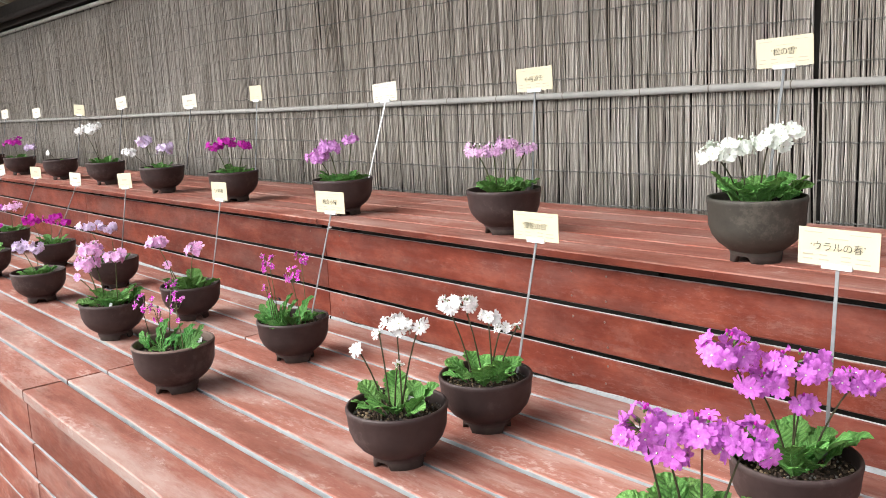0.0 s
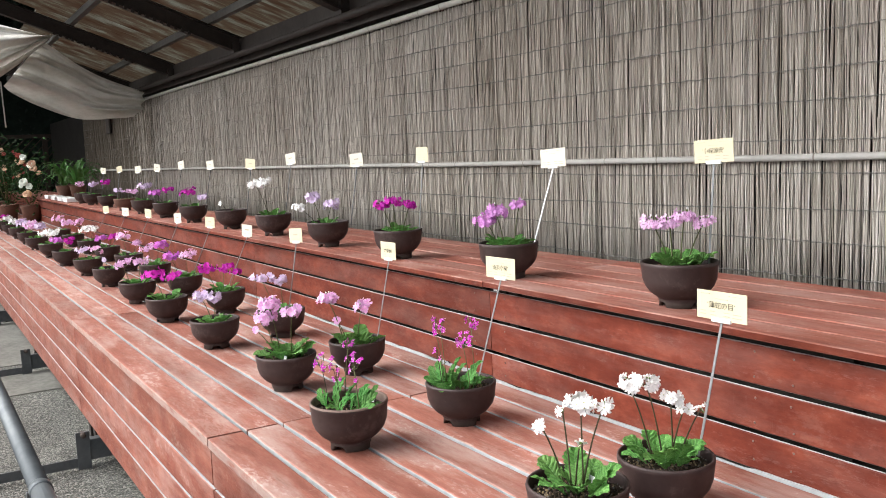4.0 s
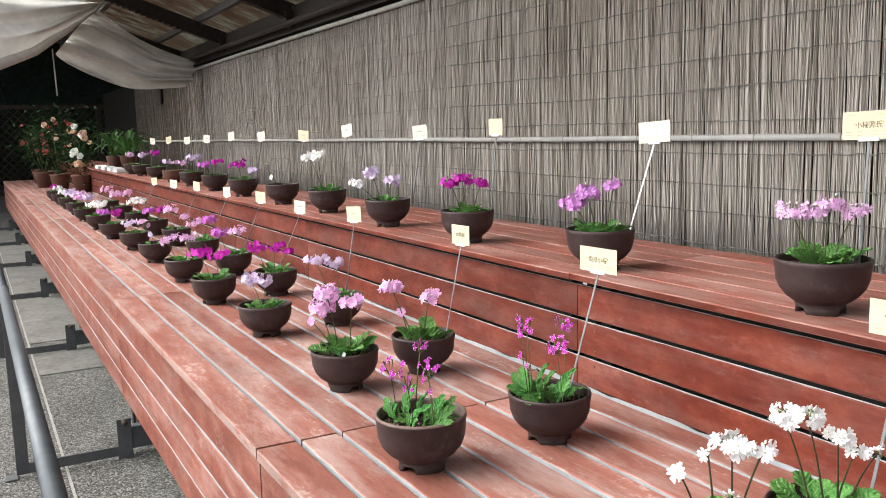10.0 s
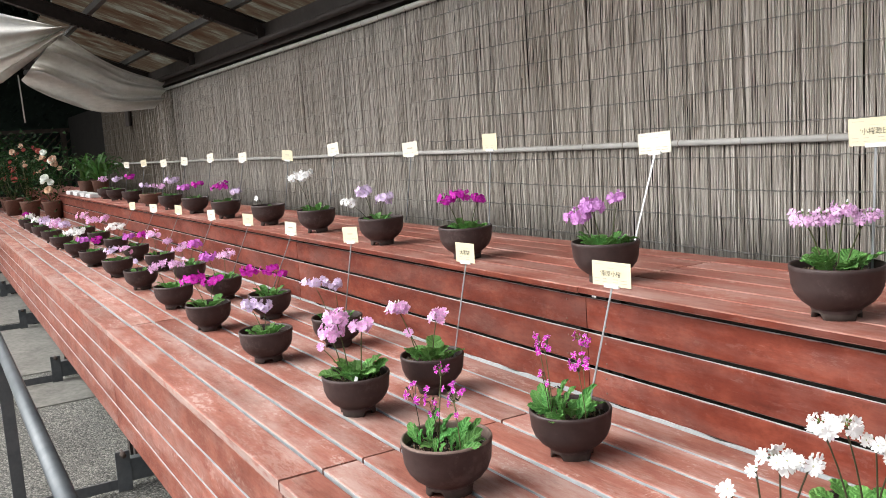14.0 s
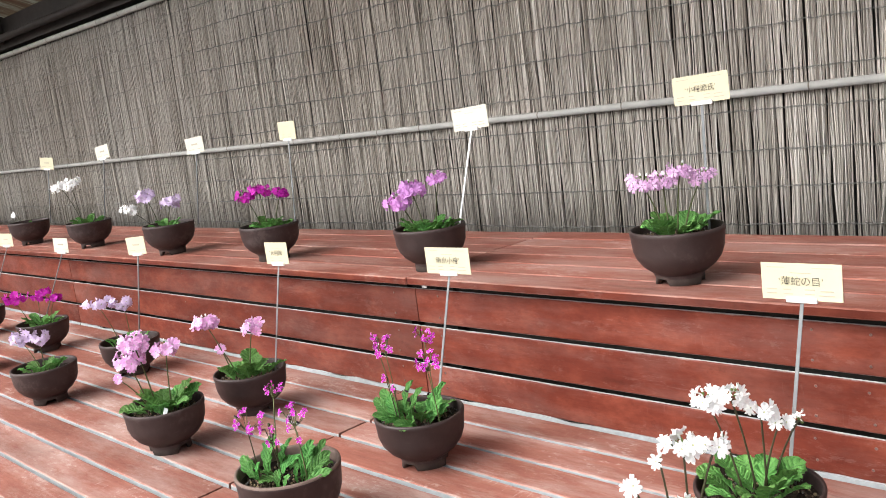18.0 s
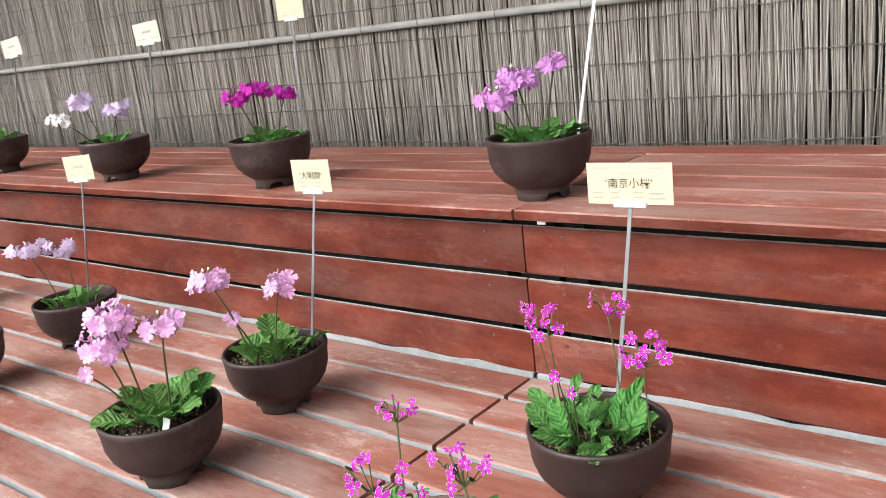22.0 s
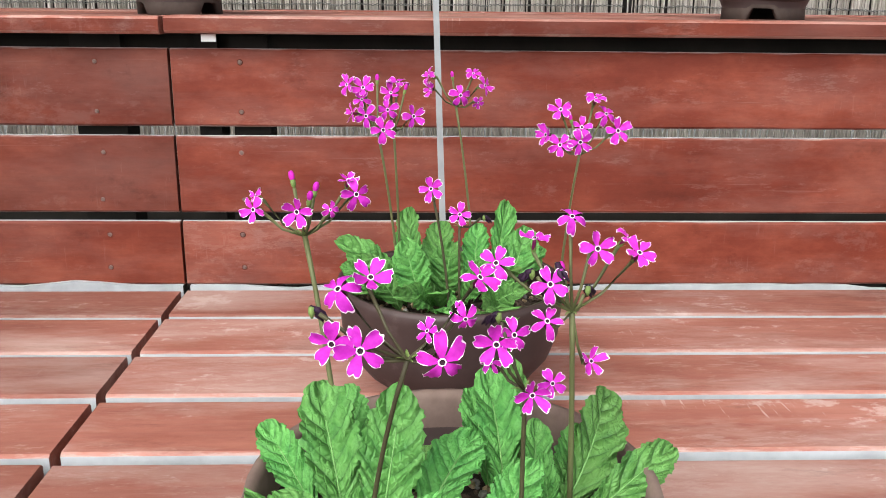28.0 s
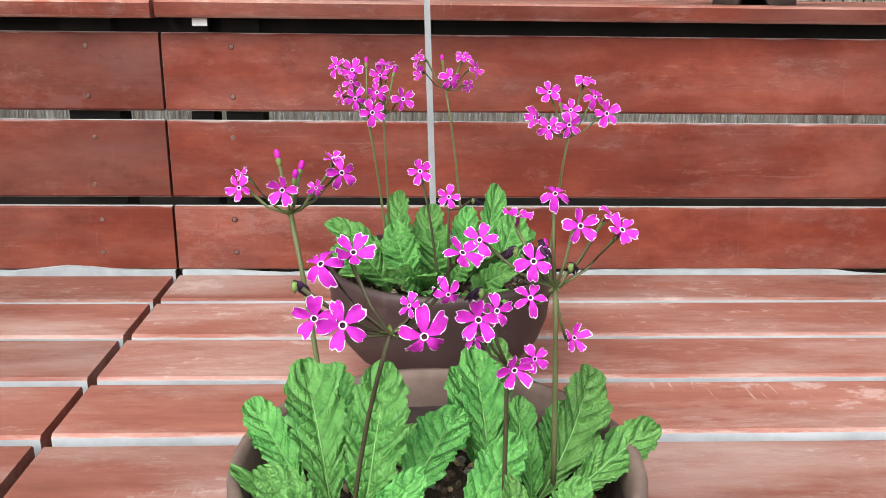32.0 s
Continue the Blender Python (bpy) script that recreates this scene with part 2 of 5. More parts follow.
M_BAMBOO = mottled("weathered_bamboo", (0.33, 0.32, 0.30), (0.54, 0.525, 0.50), 14, 0.6)
M_NODE = mottled("bamboo_joint", (0.14, 0.12, 0.095), (0.26, 0.23, 0.19), 40, 0.75)
M_WIRE = mottled("grey_binding_wire", (0.12, 0.12, 0.112), (0.25, 0.245, 0.23), 50, 0.6)


def reed_material(name, by_island, dim=1.0):
    m, nt, b = material(name, 0.75, spec=0.25)
    if by_island:
        src = nt.nodes.new("ShaderNodeNewGeometry").outputs["Random Per Island"]
    else:
        src = nt.nodes.new("ShaderNodeObjectInfo").outputs["Random"]
    shades = [(0.0, (0.32, 0.285, 0.25)), (0.25, (0.51, 0.47, 0.42)), (0.65, (0.64, 0.60, 0.552)), (1.0, (0.80, 0.76, 0.715))]
    base = ramp(nt, src, [(p, (c[0] * dim, c[1] * dim * (0.9 + 0.1 * dim), c[2] * dim * (0.75 + 0.25 * dim))) for p, c in shades])
    st = noise_tex(nt, coords(nt, (110, 110, 9), not by_island), 1.0, 5, 0.65)
    col = mix(nt, 0.65, base, ramp(nt, st, [(0.25, (0.38, 0.34, 0.30)), (0.6, (1.0, 1.0, 1.0))]), "MULTIPLY")
    big = noise_tex(nt, coords(nt, (1.2, 1.2, 0.9), False), 1.0, 3, 0.5)
    col = mix(nt, 0.5, col, ramp(nt, big, [(0.3, (0.74, 0.68, 0.62)), (0.7, (1.0, 1.0, 1.0))]), "MULTIPLY")
    link(nt, col, b.inputs["Base Color"])
    bump(nt, b, st, 0.3, 0.001)
    return m


M_REED_THIN = reed_material("daylit_thin_reeds", True)
nt = M_REED_THIN.node_tree
tl = node(nt, "ShaderNodeBsdfTranslucent", Color=(0.62, 0.60, 0.56, 1))
mx = nt.nodes.new("ShaderNodeMixShader")
mx.inputs[0].default_value = 0.6
link(nt, nt.nodes["Principled BSDF"].outputs[0], mx.inputs[1])
link(nt, tl.outputs[0], mx.inputs[2])
link(nt, mx.outputs[0], nt.nodes["Material Output"].inputs["Surface"])
# Older, browner reeds, dimmed as well for the shade past the cloth.
M_REED_OLD_DIM = reed_material("old_reeds_shade_toned", True, 0.33)
M_REED, M_REED_ONE = reed_material("dry_reeds", True), reed_material("dry_reed", False)


def leaf_material(name, c0, c1, c2, veins=True):
    """Crinkled leaf: bulging fields between side veins that leave the midrib at a slant."""
    m, nt, b = material(name, 0.55, spec=0.3)
    v = coords(nt, (1, 1, 1), False)
    n = noise_tex(nt, v, 7, 5, 0.6)
    col = ramp(nt, n, [(0.3, c0), (0.5, c1), (0.75, c2)])
    hs = nt.nodes.new("ShaderNodeHueSaturation")
    link(nt, rnd(nt, 0.75, 1.22), hs.inputs["Value"])
    link(nt, rnd(nt, 0.488, 0.512), hs.inputs["Hue"])
    if veins:
        uv = nt.nodes.new("ShaderNodeUVMap")
        sp = nt.nodes.new("ShaderNodeSeparateXYZ")
        link(nt, uv.outputs[0], sp.inputs[0])
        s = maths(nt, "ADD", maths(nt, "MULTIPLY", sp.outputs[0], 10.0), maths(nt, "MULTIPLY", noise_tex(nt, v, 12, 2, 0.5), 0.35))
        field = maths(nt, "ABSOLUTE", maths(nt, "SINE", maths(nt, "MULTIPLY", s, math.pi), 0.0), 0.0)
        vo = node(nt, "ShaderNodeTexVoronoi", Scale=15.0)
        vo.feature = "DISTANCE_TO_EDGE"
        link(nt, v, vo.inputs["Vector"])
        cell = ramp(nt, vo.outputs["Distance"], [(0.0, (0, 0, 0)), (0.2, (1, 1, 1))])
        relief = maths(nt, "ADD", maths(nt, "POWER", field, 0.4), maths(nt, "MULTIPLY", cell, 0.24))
        # Creases tinted darker: part leaf pigment, part shade painted in; crowns lighter.
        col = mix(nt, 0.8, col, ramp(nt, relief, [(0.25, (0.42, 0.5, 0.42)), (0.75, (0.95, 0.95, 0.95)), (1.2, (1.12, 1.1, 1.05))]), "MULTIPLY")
        bump(nt, b, relief, 0.42, 0.02)
    link(nt, col, hs.inputs["Color"])
    link(nt, hs.outputs[0], b.inputs["Base Color"])
    tl = nt.nodes.new("ShaderNodeBsdfTranslucent")
    link(nt, hs.outputs[0], tl.inputs["Color"])
    mx = nt.nodes.new("ShaderNodeMixShader")
    mx.inputs[0].default_value = 0.2
    link(nt, b.outputs[0], mx.inputs[1])
    link(nt, tl.outputs[0], mx.inputs[2])
    link(nt, mx.outputs[0], nt.nodes["Material Output"].inputs["Surface"])
    return m


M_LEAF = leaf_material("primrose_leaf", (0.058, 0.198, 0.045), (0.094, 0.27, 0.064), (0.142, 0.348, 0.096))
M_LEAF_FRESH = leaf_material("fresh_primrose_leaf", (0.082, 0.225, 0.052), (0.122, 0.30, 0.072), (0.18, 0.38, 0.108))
M_RIB = mottled("pale_leaf_rib", (0.13, 0.30, 0.09), (0.20, 0.385, 0.13), 60, 0.6)
M_STEM = mottled("green_brown_stem", (0.060, 0.072, 0.026), (0.10, 0.108, 0.042), 60, 0.6)
M_STEM_D = mottled("dark_flower_stem", (0.030, 0.026, 0.012), (0.058, 0.056, 0.024), 60, 0.6)
M_RIM = mottled("worn_pale_clay_rim", (0.085, 0.055, 0.047), (0.21, 0.15, 0.125), 55, 0.8, strength=0.3, dist=0.001)
M_CALYX = mottled("green_calyx", (0.09, 0.15, 0.035), (0.15, 0.22, 0.06), 80, 0.6)


def petal_material(name, c0, c1):
    m, nt, b = material(name, 0.6, spec=0.2)
    n = noise_tex(nt, coords(nt, (1, 1, 1), True), 2.6, 5, 0.6)
    flat = ramp(nt, n, [(0.3, c0), (0.7, c1)])
    hs = nt.nodes.new("ShaderNodeHueSaturation")
    link(nt, rnd(nt, 0.86, 1.1), hs.inputs["Value"])
    link(nt, rnd(nt, 0.49, 0.508), hs.inputs["Hue"])
    link(nt, flat, hs.inputs["Color"])
    col = hs.outputs[0]
    link(nt, col, b.inputs["Base Color"])
    tl = nt.nodes.new("ShaderNodeBsdfTranslucent")
    link(nt, col, tl.inputs["Color"])
    mx = nt.nodes.new("ShaderNodeMixShader")
    mx.inputs[0].default_value = 0.2
    link(nt, b.outputs[0], mx.inputs[1])
    link(nt, tl.outputs[0], mx.inputs[2])
    link(nt, mx.outputs[0], nt.nodes["Material Output"].inputs["Surface"])
    return m


PET = {
    "magenta": petal_material("magenta_petal", (0.41, 0.012, 0.34), (0.56, 0.036, 0.49)),
    "deep": petal_material("deep_magenta_petal", (0.42, 0.010, 0.30), (0.57, 0.028, 0.45)),
    "pink": petal_material("soft_pink_petal", (0.70, 0.37, 0.68), (0.86, 0.59, 0.83)),
    "mauve": petal_material("mauve_petal", (0.58, 0.22, 0.60), (0.74, 0.38, 0.74)),
    "orchid": petal_material("orchid_petal", (0.50, 0.09, 0.52), (0.74, 0.25, 0.75)),
    "pale": petal_material("pale_pink_petal", (0.75, 0.34, 0.67), (0.88, 0.53, 0.82)),
    "blush": petal_material("blush_petal_margin", (0.86, 0.64, 0.82), (0.92, 0.79, 0.90)),
    "lilac": petal_material("pale_lilac_petal", (0.56, 0.42, 0.66), (0.74, 0.62, 0.80)),
    "white": petal_material("white_petal", (0.88, 0.88, 0.87), (0.94, 0.94, 0.94)),
    "cream": petal_material("greenish_white_petal", (0.80, 0.85, 0.76), (0.90, 0.93, 0.88)),
    "margin": petal_material("white_petal_margin", (0.72, 0.60, 0.70), (0.84, 0.76, 0.83)),
    "eye": petal_material("dark_flower_eye", (0.02, 0.008, 0.015), (0.04, 0.016, 0.03)),
    "yellow_eye": petal_material("pale_flower_eye", (0.62, 0.60, 0.35), (0.70, 0.68, 0.45)),
    "peach": petal_material("peach_rose_petal", (0.62, 0.36, 0.24), (0.74, 0.56, 0.40)),
    "tube": petal_material("dark_purple_flower_tube", (0.10, 0.006, 0.045), (0.20, 0.015, 0.10)),
    "withered": petal_material("withered_petal", (0.016, 0.010, 0.024), (0.05, 0.022, 0.05)),
    "red": petal_material("red_rose_petal", (0.20, 0.02, 0.02), (0.30, 0.06, 0.05)),
}
M_GRAVEL, nt, b = material("exposed_pebble_concrete", 0.9)
gv = coords(nt, (1, 1, 1), False)
vo = node(nt, "ShaderNodeTexVoronoi", Scale=125.0)
link(nt, gv, vo.inputs["Vector"])
sep = nt.nodes.new("ShaderNodeSeparateColor")
link(nt, vo.outputs["Color"], sep.inputs[0])
peb = ramp(nt, sep.outputs[0], [(0.0, (0.075, 0.08, 0.075)), (0.5, (0.16, 0.16, 0.15)), (1.0, (0.30, 0.295, 0.275))])
rim_d = ramp(nt, vo.outputs["Distance"], [(0.35, (1, 1, 1)), (0.75, (0.35, 0.35, 0.34))])
st = noise_tex(nt, gv, 2.2, 5, 0.6)
link(nt, mix(nt, 1.0, mix(nt, 1.0, peb, rim_d, "MULTIPLY"), ramp(nt, st, [(0.3, (0.6, 0.6, 0.58)), (0.7, (1.0, 1.0, 0.97))]), "MULTIPLY"), b.inputs["Base Color"])
inv = nt.nodes.new("ShaderNodeMath")
inv.operation = "SUBTRACT"
inv.inputs[0].default_value = 1.0
link(nt, vo.outputs["Distance"], inv.inputs[1])
bump(nt, b, inv.outputs[0], 0.8, 0.006)
M_SLAB = mottled("grey_concrete", (0.075, 0.074, 0.065), (0.19, 0.187, 0.168), 26, 0.9, strength=0.6, dist=0.004, shift=False)
M_JOINT = mottled("pale_mortar", (0.20, 0.20, 0.185), (0.33, 0.325, 0.30), 40, 0.9)
M_CLOTH, nt, b = material("grey_white_shade_cloth", 0.9, spec=0.1)
wv = node(nt, "ShaderNodeTexWave", Scale=34.0, Distortion=0.6)
wv.bands_direction = "Y"
link(nt, coords(nt, (1, 1, 1), False), wv.inputs["Vector"])
cn = noise_tex(nt, coords(nt, (1, 1, 1), False), 3.0, 5, 0.6)
ccol = mix(nt, 0.28, ramp(nt, cn, [(0.3, (0.50, 0.48, 0.43)), (0.7, (0.78, 0.76, 0.70))]), ramp(nt, wv.outputs["Fac"], [(0.2, (0.3, 0.29, 0.27)), (0.8, (0.72, 0.71, 0.69))]))
link(nt, ccol, b.inputs["Base Color"])
tl = nt.nodes.new("ShaderNodeBsdfTranslucent")
link(nt, ccol, tl.inputs["Color"])
mx = nt.nodes.new("ShaderNodeMixShader")
mx.inputs[0].default_value = 0.2
link(nt, b.outputs[0], mx.inputs[1])
link(nt, tl.outputs[0], mx.inputs[2])
link(nt, mx.outputs[0], nt.nodes["Material Output"].inputs["Surface"])
M_LATTICE = mottled("dark_brown_lattice", (0.03, 0.02, 0.016), (0.065, 0.046, 0.036), 20, 0.8)
# Near-black leaf colour: the deep shade of the trees is put in.
M_TREE_SHADE = mottled("shade_dark_leaf", (0.004, 0.010, 0.008), (0.02, 0.035, 0.024), 6, 0.8)
M_FERN = leaf_material("fern_leaf", (0.03, 0.085, 0.018), (0.05, 0.14, 0.028), (0.095, 0.22, 0.045), False)
# Rose leaves coloured almost black to hold the deep shade they stand in.
M_ROSELEAF = leaf_material("rose_leaf", (0.008, 0.022, 0.008), (0.016, 0.042, 0.013), (0.034, 0.07, 0.022), False)
M_ROSELEAF.node_tree.nodes["Principled BSDF"].inputs["Specular IOR Level"].default_value = 0.06
M_TRAY = mottled("white_plastic_tray", (0.66, 0.67, 0.67), (0.76, 0.77, 0.77), 9, 0.5)

# ---- mesh helpers ----


def finish(name, bm, mats, smooth=False):
    me = bpy.data.meshes.new(name)
    bm.to_mesh(me)
    bm.free()
    for m in (mats if isinstance(mats, (list, tuple)) else [mats]):
        me.materials.append(m)
    if smooth:
        me.polygons.foreach_set("use_smooth", [True] * len(me.polygons))
    return me


def raw(name, verts, faces, mats, smooth=False, idx=None):
    me = bpy.data.meshes.new(name)
    me.from_pydata(verts, [], faces)
    for m in (mats if isinstance(mats, (list, tuple)) else [mats]):
        me.materials.append(m)
    if idx is not None:
        me.polygons.foreach_set("material_index", idx)
    if smooth:
        me.polygons.foreach_set("use_smooth", [True] * len(me.polygons))
    me.update()
    return me


def put(name, mesh, parent=None, at=None, label=""):
    ob = new(name, mesh)
    if at is not None:
        ob.matrix_basis = at
    if parent is not None:
        ob.parent = parent
    return tagged(ob, label)


def part(name, bm, mats, parent, label="", smooth=False, at=None):
    return put(name, finish(name, bm, mats, smooth), parent, at, label)


def box(bm, x0, x1, y0, y1, z0, z1, bevel=0.0, mat=0):
    g = bmesh.ops.create_cube(bm, size=1.0, matrix=Matrix.LocRotScale(((x0 + x1) / 2, (y0 + y1) / 2, (z0 + z1) / 2), None, (x1 - x0, y1 - y0, z1 - z0)))
    vs = g["verts"]
    fs = {f for v in vs for f in v.link_faces}
    for f in fs:
        f.material_index = mat
    if bevel:
        es = list({e for v in vs for e in v.link_edges})
        bmesh.ops.bevel(bm, geom=es, offset=bevel, segments=1, affect="EDGES", profile=0.5)
    return bm


def lathe(bm, profile, seg=32, mat=0):
    rings = []
    for r, z in profile:
        if r <= 1e-6:
            rings.append([bm.verts.new((0, 0, z))])
        else:
            rings.append([bm.verts.new((r * math.cos(2 * math.pi * i / seg), r * math.sin(2 * math.pi * i / seg), z)) for i in range(seg)])
    for a, b2 in zip(rings, rings[1:]):
        for i in range(seg):
            j = (i + 1) % seg
            q = [a[i % len(a)], a[j % len(a)], b2[j % len(b2)], b2[i % len(b2)]]
            q = list(dict.fromkeys(q))
            if len(q) > 2:
                bm.faces.new(q).material_index = mat


def tube(verts, faces, pts, radii, sides=6, cap=True):
    """Adds a tube along pts to plain lists."""
    base = len(verts)
    n = len(pts)
    for k, p in enumerate(pts):
        p = Vector(p)
        d = (Vector(pts[min(k + 1, n - 1)]) - Vector(pts[max(k - 1, 0)])).normalized()
        a = d.orthogonal() if abs(d.z) < 0.9 else Vector((1, 0, 0)) - d * d.x
        a.normalize()
        c = d.cross(a)
        r = radii[k] if isinstance(radii, (list, tuple)) else radii
        for s in range(sides):
            w = 2 * math.pi * s / sides
            verts.append(tuple(p + r * (math.cos(w) * a + math.sin(w) * c)))
    for k in range(n - 1):
        for s in range(sides):
            t2 = (s + 1) % sides
            faces.append((base + k * sides + s, base + k * sides + t2, base + (k + 1) * sides + t2, base + (k + 1) * sides + s))
    if cap:
        faces.append(tuple(base + s for s in reversed(range(sides))))
        faces.append(tuple(base + (n - 1) * sides + s for s in range(sides)))


def tube_mesh(name, pts, radii, mat, sides=6):
    v, f = [], []
    tube(v, f, pts, radii, sides)
    return raw(name, v, f, mat, True)


def plank_mesh(name, length, width, thick, mats, axis="flat", c=0.0025):
    """A board along x from 0 to length, its broad face up (flat) or towards -y (upright); long edges are bare wood."""
    prof = [(c, 0), (width - c, 0), (width, -c), (width, -thick + c), (width - c, -thick), (c, -thick), (0, -thick + c), (0, -c)]
    if axis == "flat":
        pt = lambda x, a, h: (x, a, h)
    else:
        pt = lambda x, a, h: (x, -h, a)
    xs = [0.0, length]
    v = [pt(x, a, h) for x in xs for a, h in prof]
    f, idx = [], []
    for i in range(8):
        j = (i + 1) % 8
        f.append((i, j, 8 + j, 8 + i))
        idx.append(1 if i in (2, 6) else 0)
    f += [tuple(range(8)), tuple(range(15, 7, -1))]
    idx += [0, 0]
    me = raw(name, v, f, mats, False, idx)
    bm = bmesh.new()
    bm.from_mesh(me)
    bmesh.ops.recalc_face_normals(bm, faces=bm.faces[:])
    bm.to_mesh(me)
    bm.free()
    return me


# ---- ground ----
LOW, HIGH = 0.6, 0.895
FRONT, RISER, WALL = 0.656, 1.517, 2.84
g = bmesh.new()
bmesh.ops.create_grid(g, x_segments=40, y_segments=40, size=1.0, matrix=Matrix.Diagonal((60, 60, 1, 1)))
ground = tagged(put("ground", finish("ground", g, M_GRAVEL)), "grey exposed-pebble concrete paving of the walkway", "ground", kind="structure")
g = bmesh.new()
box(g, -16, 4, 0.403, 0.413, -0.01, 0.003)
tagged(put("joint_line", finish("joint_line", g, M_JOINT)), "pale mortar joint in the pebble paving", "paving joint", kind="structure")
for x0, x1 in ((-3.86, -3.28), (-5.9, -4.12), (-7.92, -6.14), (-9.94, -8.16)):
    g = bmesh.new()
    box(g, x0, x1, 0.416, 1.4, -0.02, 0.006, 0.002)
    tagged(put("concrete_slab", finish("concrete_slab", g, M_SLAB)), "grey concrete footing slab under the wooden bench", "slab", "footing slabs", "structure")

# ---- stepped wooden bench ----
lower = tagged(new("lower_bench"), "long red-painted slatted wooden display bench, lower tier", "bench")
upper = tagged(new("upper_bench"), "long red-painted slatted wooden display bench, upper tier against the wall", "bench")
GAPS = [0.656, 0.757, 0.853, 0.948, 1.042, 1.135, 1.229, 1.321, 1.418, 1.508]
MODULES = [(-14.4, -10.3), (-10.3, -8.25), (-8.25, -6.14), (-6.14, -2.02), (-2.02, 0.0), (0.0, 2.2), (2.2, 4.4)]
cache = {}


def plank(name, parent, x0, x1, a0, a1, level, thick, mats, axis, key, joint=0.008):
    length = round(x1 - x0 - joint, 3)
    wide = round(a1 - a0, 4)
    k = (key, length, wide, thick)
    if k not in cache:
        cache[k] = plank_mesh(name, length, wide, thick, mats, axis)
    z = (x0 + joint / 2, a0, level) if axis == "flat" else (x0 + joint / 2, level, a0)
    return put(name, cache[k], parent, Matrix.Translation(z))


rng = random.Random(4)
for m0, m1 in MODULES:
    for i, (a, c) in enumerate(zip(GAPS, GAPS[1:])):
        cuts = [m0, m1]
        if m1 - m0 > 3 and i % 2:
            cuts = [m0, m0 + 1.9 + 0.1 * (i % 3), m1]
        for p, q in zip(cuts, cuts[1:]):
            off = rng.uniform(-0.004, 0.004)
            plank("plank", lower, p + (off if p != m0 else 0), q, a + 0.0053, c - 0.0053, LOW + rng.uniform(-0.0015, 0.001), 0.026, [M_TOP, M_TOP if i == 0 else M_BARE], "flat", "front" if i == 0 else "low")
    for k in range(4):
        top = 0.567 - 0.1 * k
        plank("skirt_board", lower, m0, m1, top - 0.091, top, FRONT + 0.012, 0.024, [M_SKIRT, M_BARE], "upright", "skirt")
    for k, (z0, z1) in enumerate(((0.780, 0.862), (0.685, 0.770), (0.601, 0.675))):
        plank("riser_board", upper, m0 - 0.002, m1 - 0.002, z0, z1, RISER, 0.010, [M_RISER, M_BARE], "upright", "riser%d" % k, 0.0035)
    for k in range(6):
        y0 = 1.491 + 0.0965 * k
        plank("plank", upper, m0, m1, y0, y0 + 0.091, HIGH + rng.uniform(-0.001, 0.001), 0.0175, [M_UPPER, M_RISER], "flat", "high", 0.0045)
# bare strip at the foot of the riser, frames and posts under the tiers
for (m0, m1) in MODULES:
    v, f = [], []
    n = int((m1 - m0) / 0.03)
    for k in range(n + 1):
        x = m0 + 0.004 + (m1 - m0 - 0.008) * k / n
        z = 0.5975 + 0.007 * noise.noise((x * 3, 0, 2)) + 0.007 * noise.noise((x * 13, 3, 0))
        v += [(x, RISER - 0.004, 0.585), (x, RISER - 0.004, z + 0.004), (x, RISER + 0.002, z + 0.004)]
    for k in range(n):
        f += [(3 * k, 3 * k + 3, 3 * k + 4, 3 * k + 1), (3 * k + 1, 3 * k + 4, 3 * k + 5, 3 * k + 2)]
    put("bare_strip", raw("bare_strip", v, f, M_BARE), upper, label="unpainted grey wood along the foot of the riser")
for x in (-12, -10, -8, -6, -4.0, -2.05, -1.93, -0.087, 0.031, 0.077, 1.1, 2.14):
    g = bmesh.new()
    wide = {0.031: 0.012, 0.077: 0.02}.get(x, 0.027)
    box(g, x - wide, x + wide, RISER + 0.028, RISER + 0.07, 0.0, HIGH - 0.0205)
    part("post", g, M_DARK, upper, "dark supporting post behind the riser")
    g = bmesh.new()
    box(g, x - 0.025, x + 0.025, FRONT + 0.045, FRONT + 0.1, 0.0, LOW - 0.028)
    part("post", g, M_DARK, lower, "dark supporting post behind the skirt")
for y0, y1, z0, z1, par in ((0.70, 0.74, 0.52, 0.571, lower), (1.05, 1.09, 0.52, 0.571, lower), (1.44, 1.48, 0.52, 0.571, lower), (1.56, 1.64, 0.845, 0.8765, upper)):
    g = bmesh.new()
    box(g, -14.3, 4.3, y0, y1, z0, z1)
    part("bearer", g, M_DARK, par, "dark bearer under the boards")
g = bmesh.new()
lathe(g, [(0.0, 0.0013), (0.0015, 0.0013), (0.0021, 0.0010), (0.0024, 0.0004)], 12, 0)
lathe(g, [(0.0024, 0.0004), (0.0028, 0.0007), (0.0033, 0.0002)], 12, 1)
bmesh.ops.rotate(g, verts=g.verts[:], cent=(0, 0, 0), matrix=Matrix.Rotation(radians(90), 3, "X"))
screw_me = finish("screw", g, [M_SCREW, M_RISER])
for x in (-0.082, 0.069, 0.93, 1.02, -1.9, -1.12, 1.86):
    for z in (0.848, 0.796, 0.752, 0.70, 0.66, 0.622):
        put("screw", screw_me, upper, Matrix.Translation((x + rng.uniform(-0.004, 0.004), RISER, z)))

g = bmesh.new()
box(g, 0.036, 0.051, RISER - 0.012, RISER - 0.010, 0.8695, 0.877)
part("tape", g, M_CLIP, upper, "strip of white tape under the edge of the deck")

# ---- reed wall ----
TOPW = 2.103
wall = tagged(new("reed_wall"), "grey-brown reed screen wall tied with wire rows", "reed screen", kind="structure")
GAPR = (0.785, 0.813)
SPLIT = (-1.001, -0.989)
rng = random.Random(11)


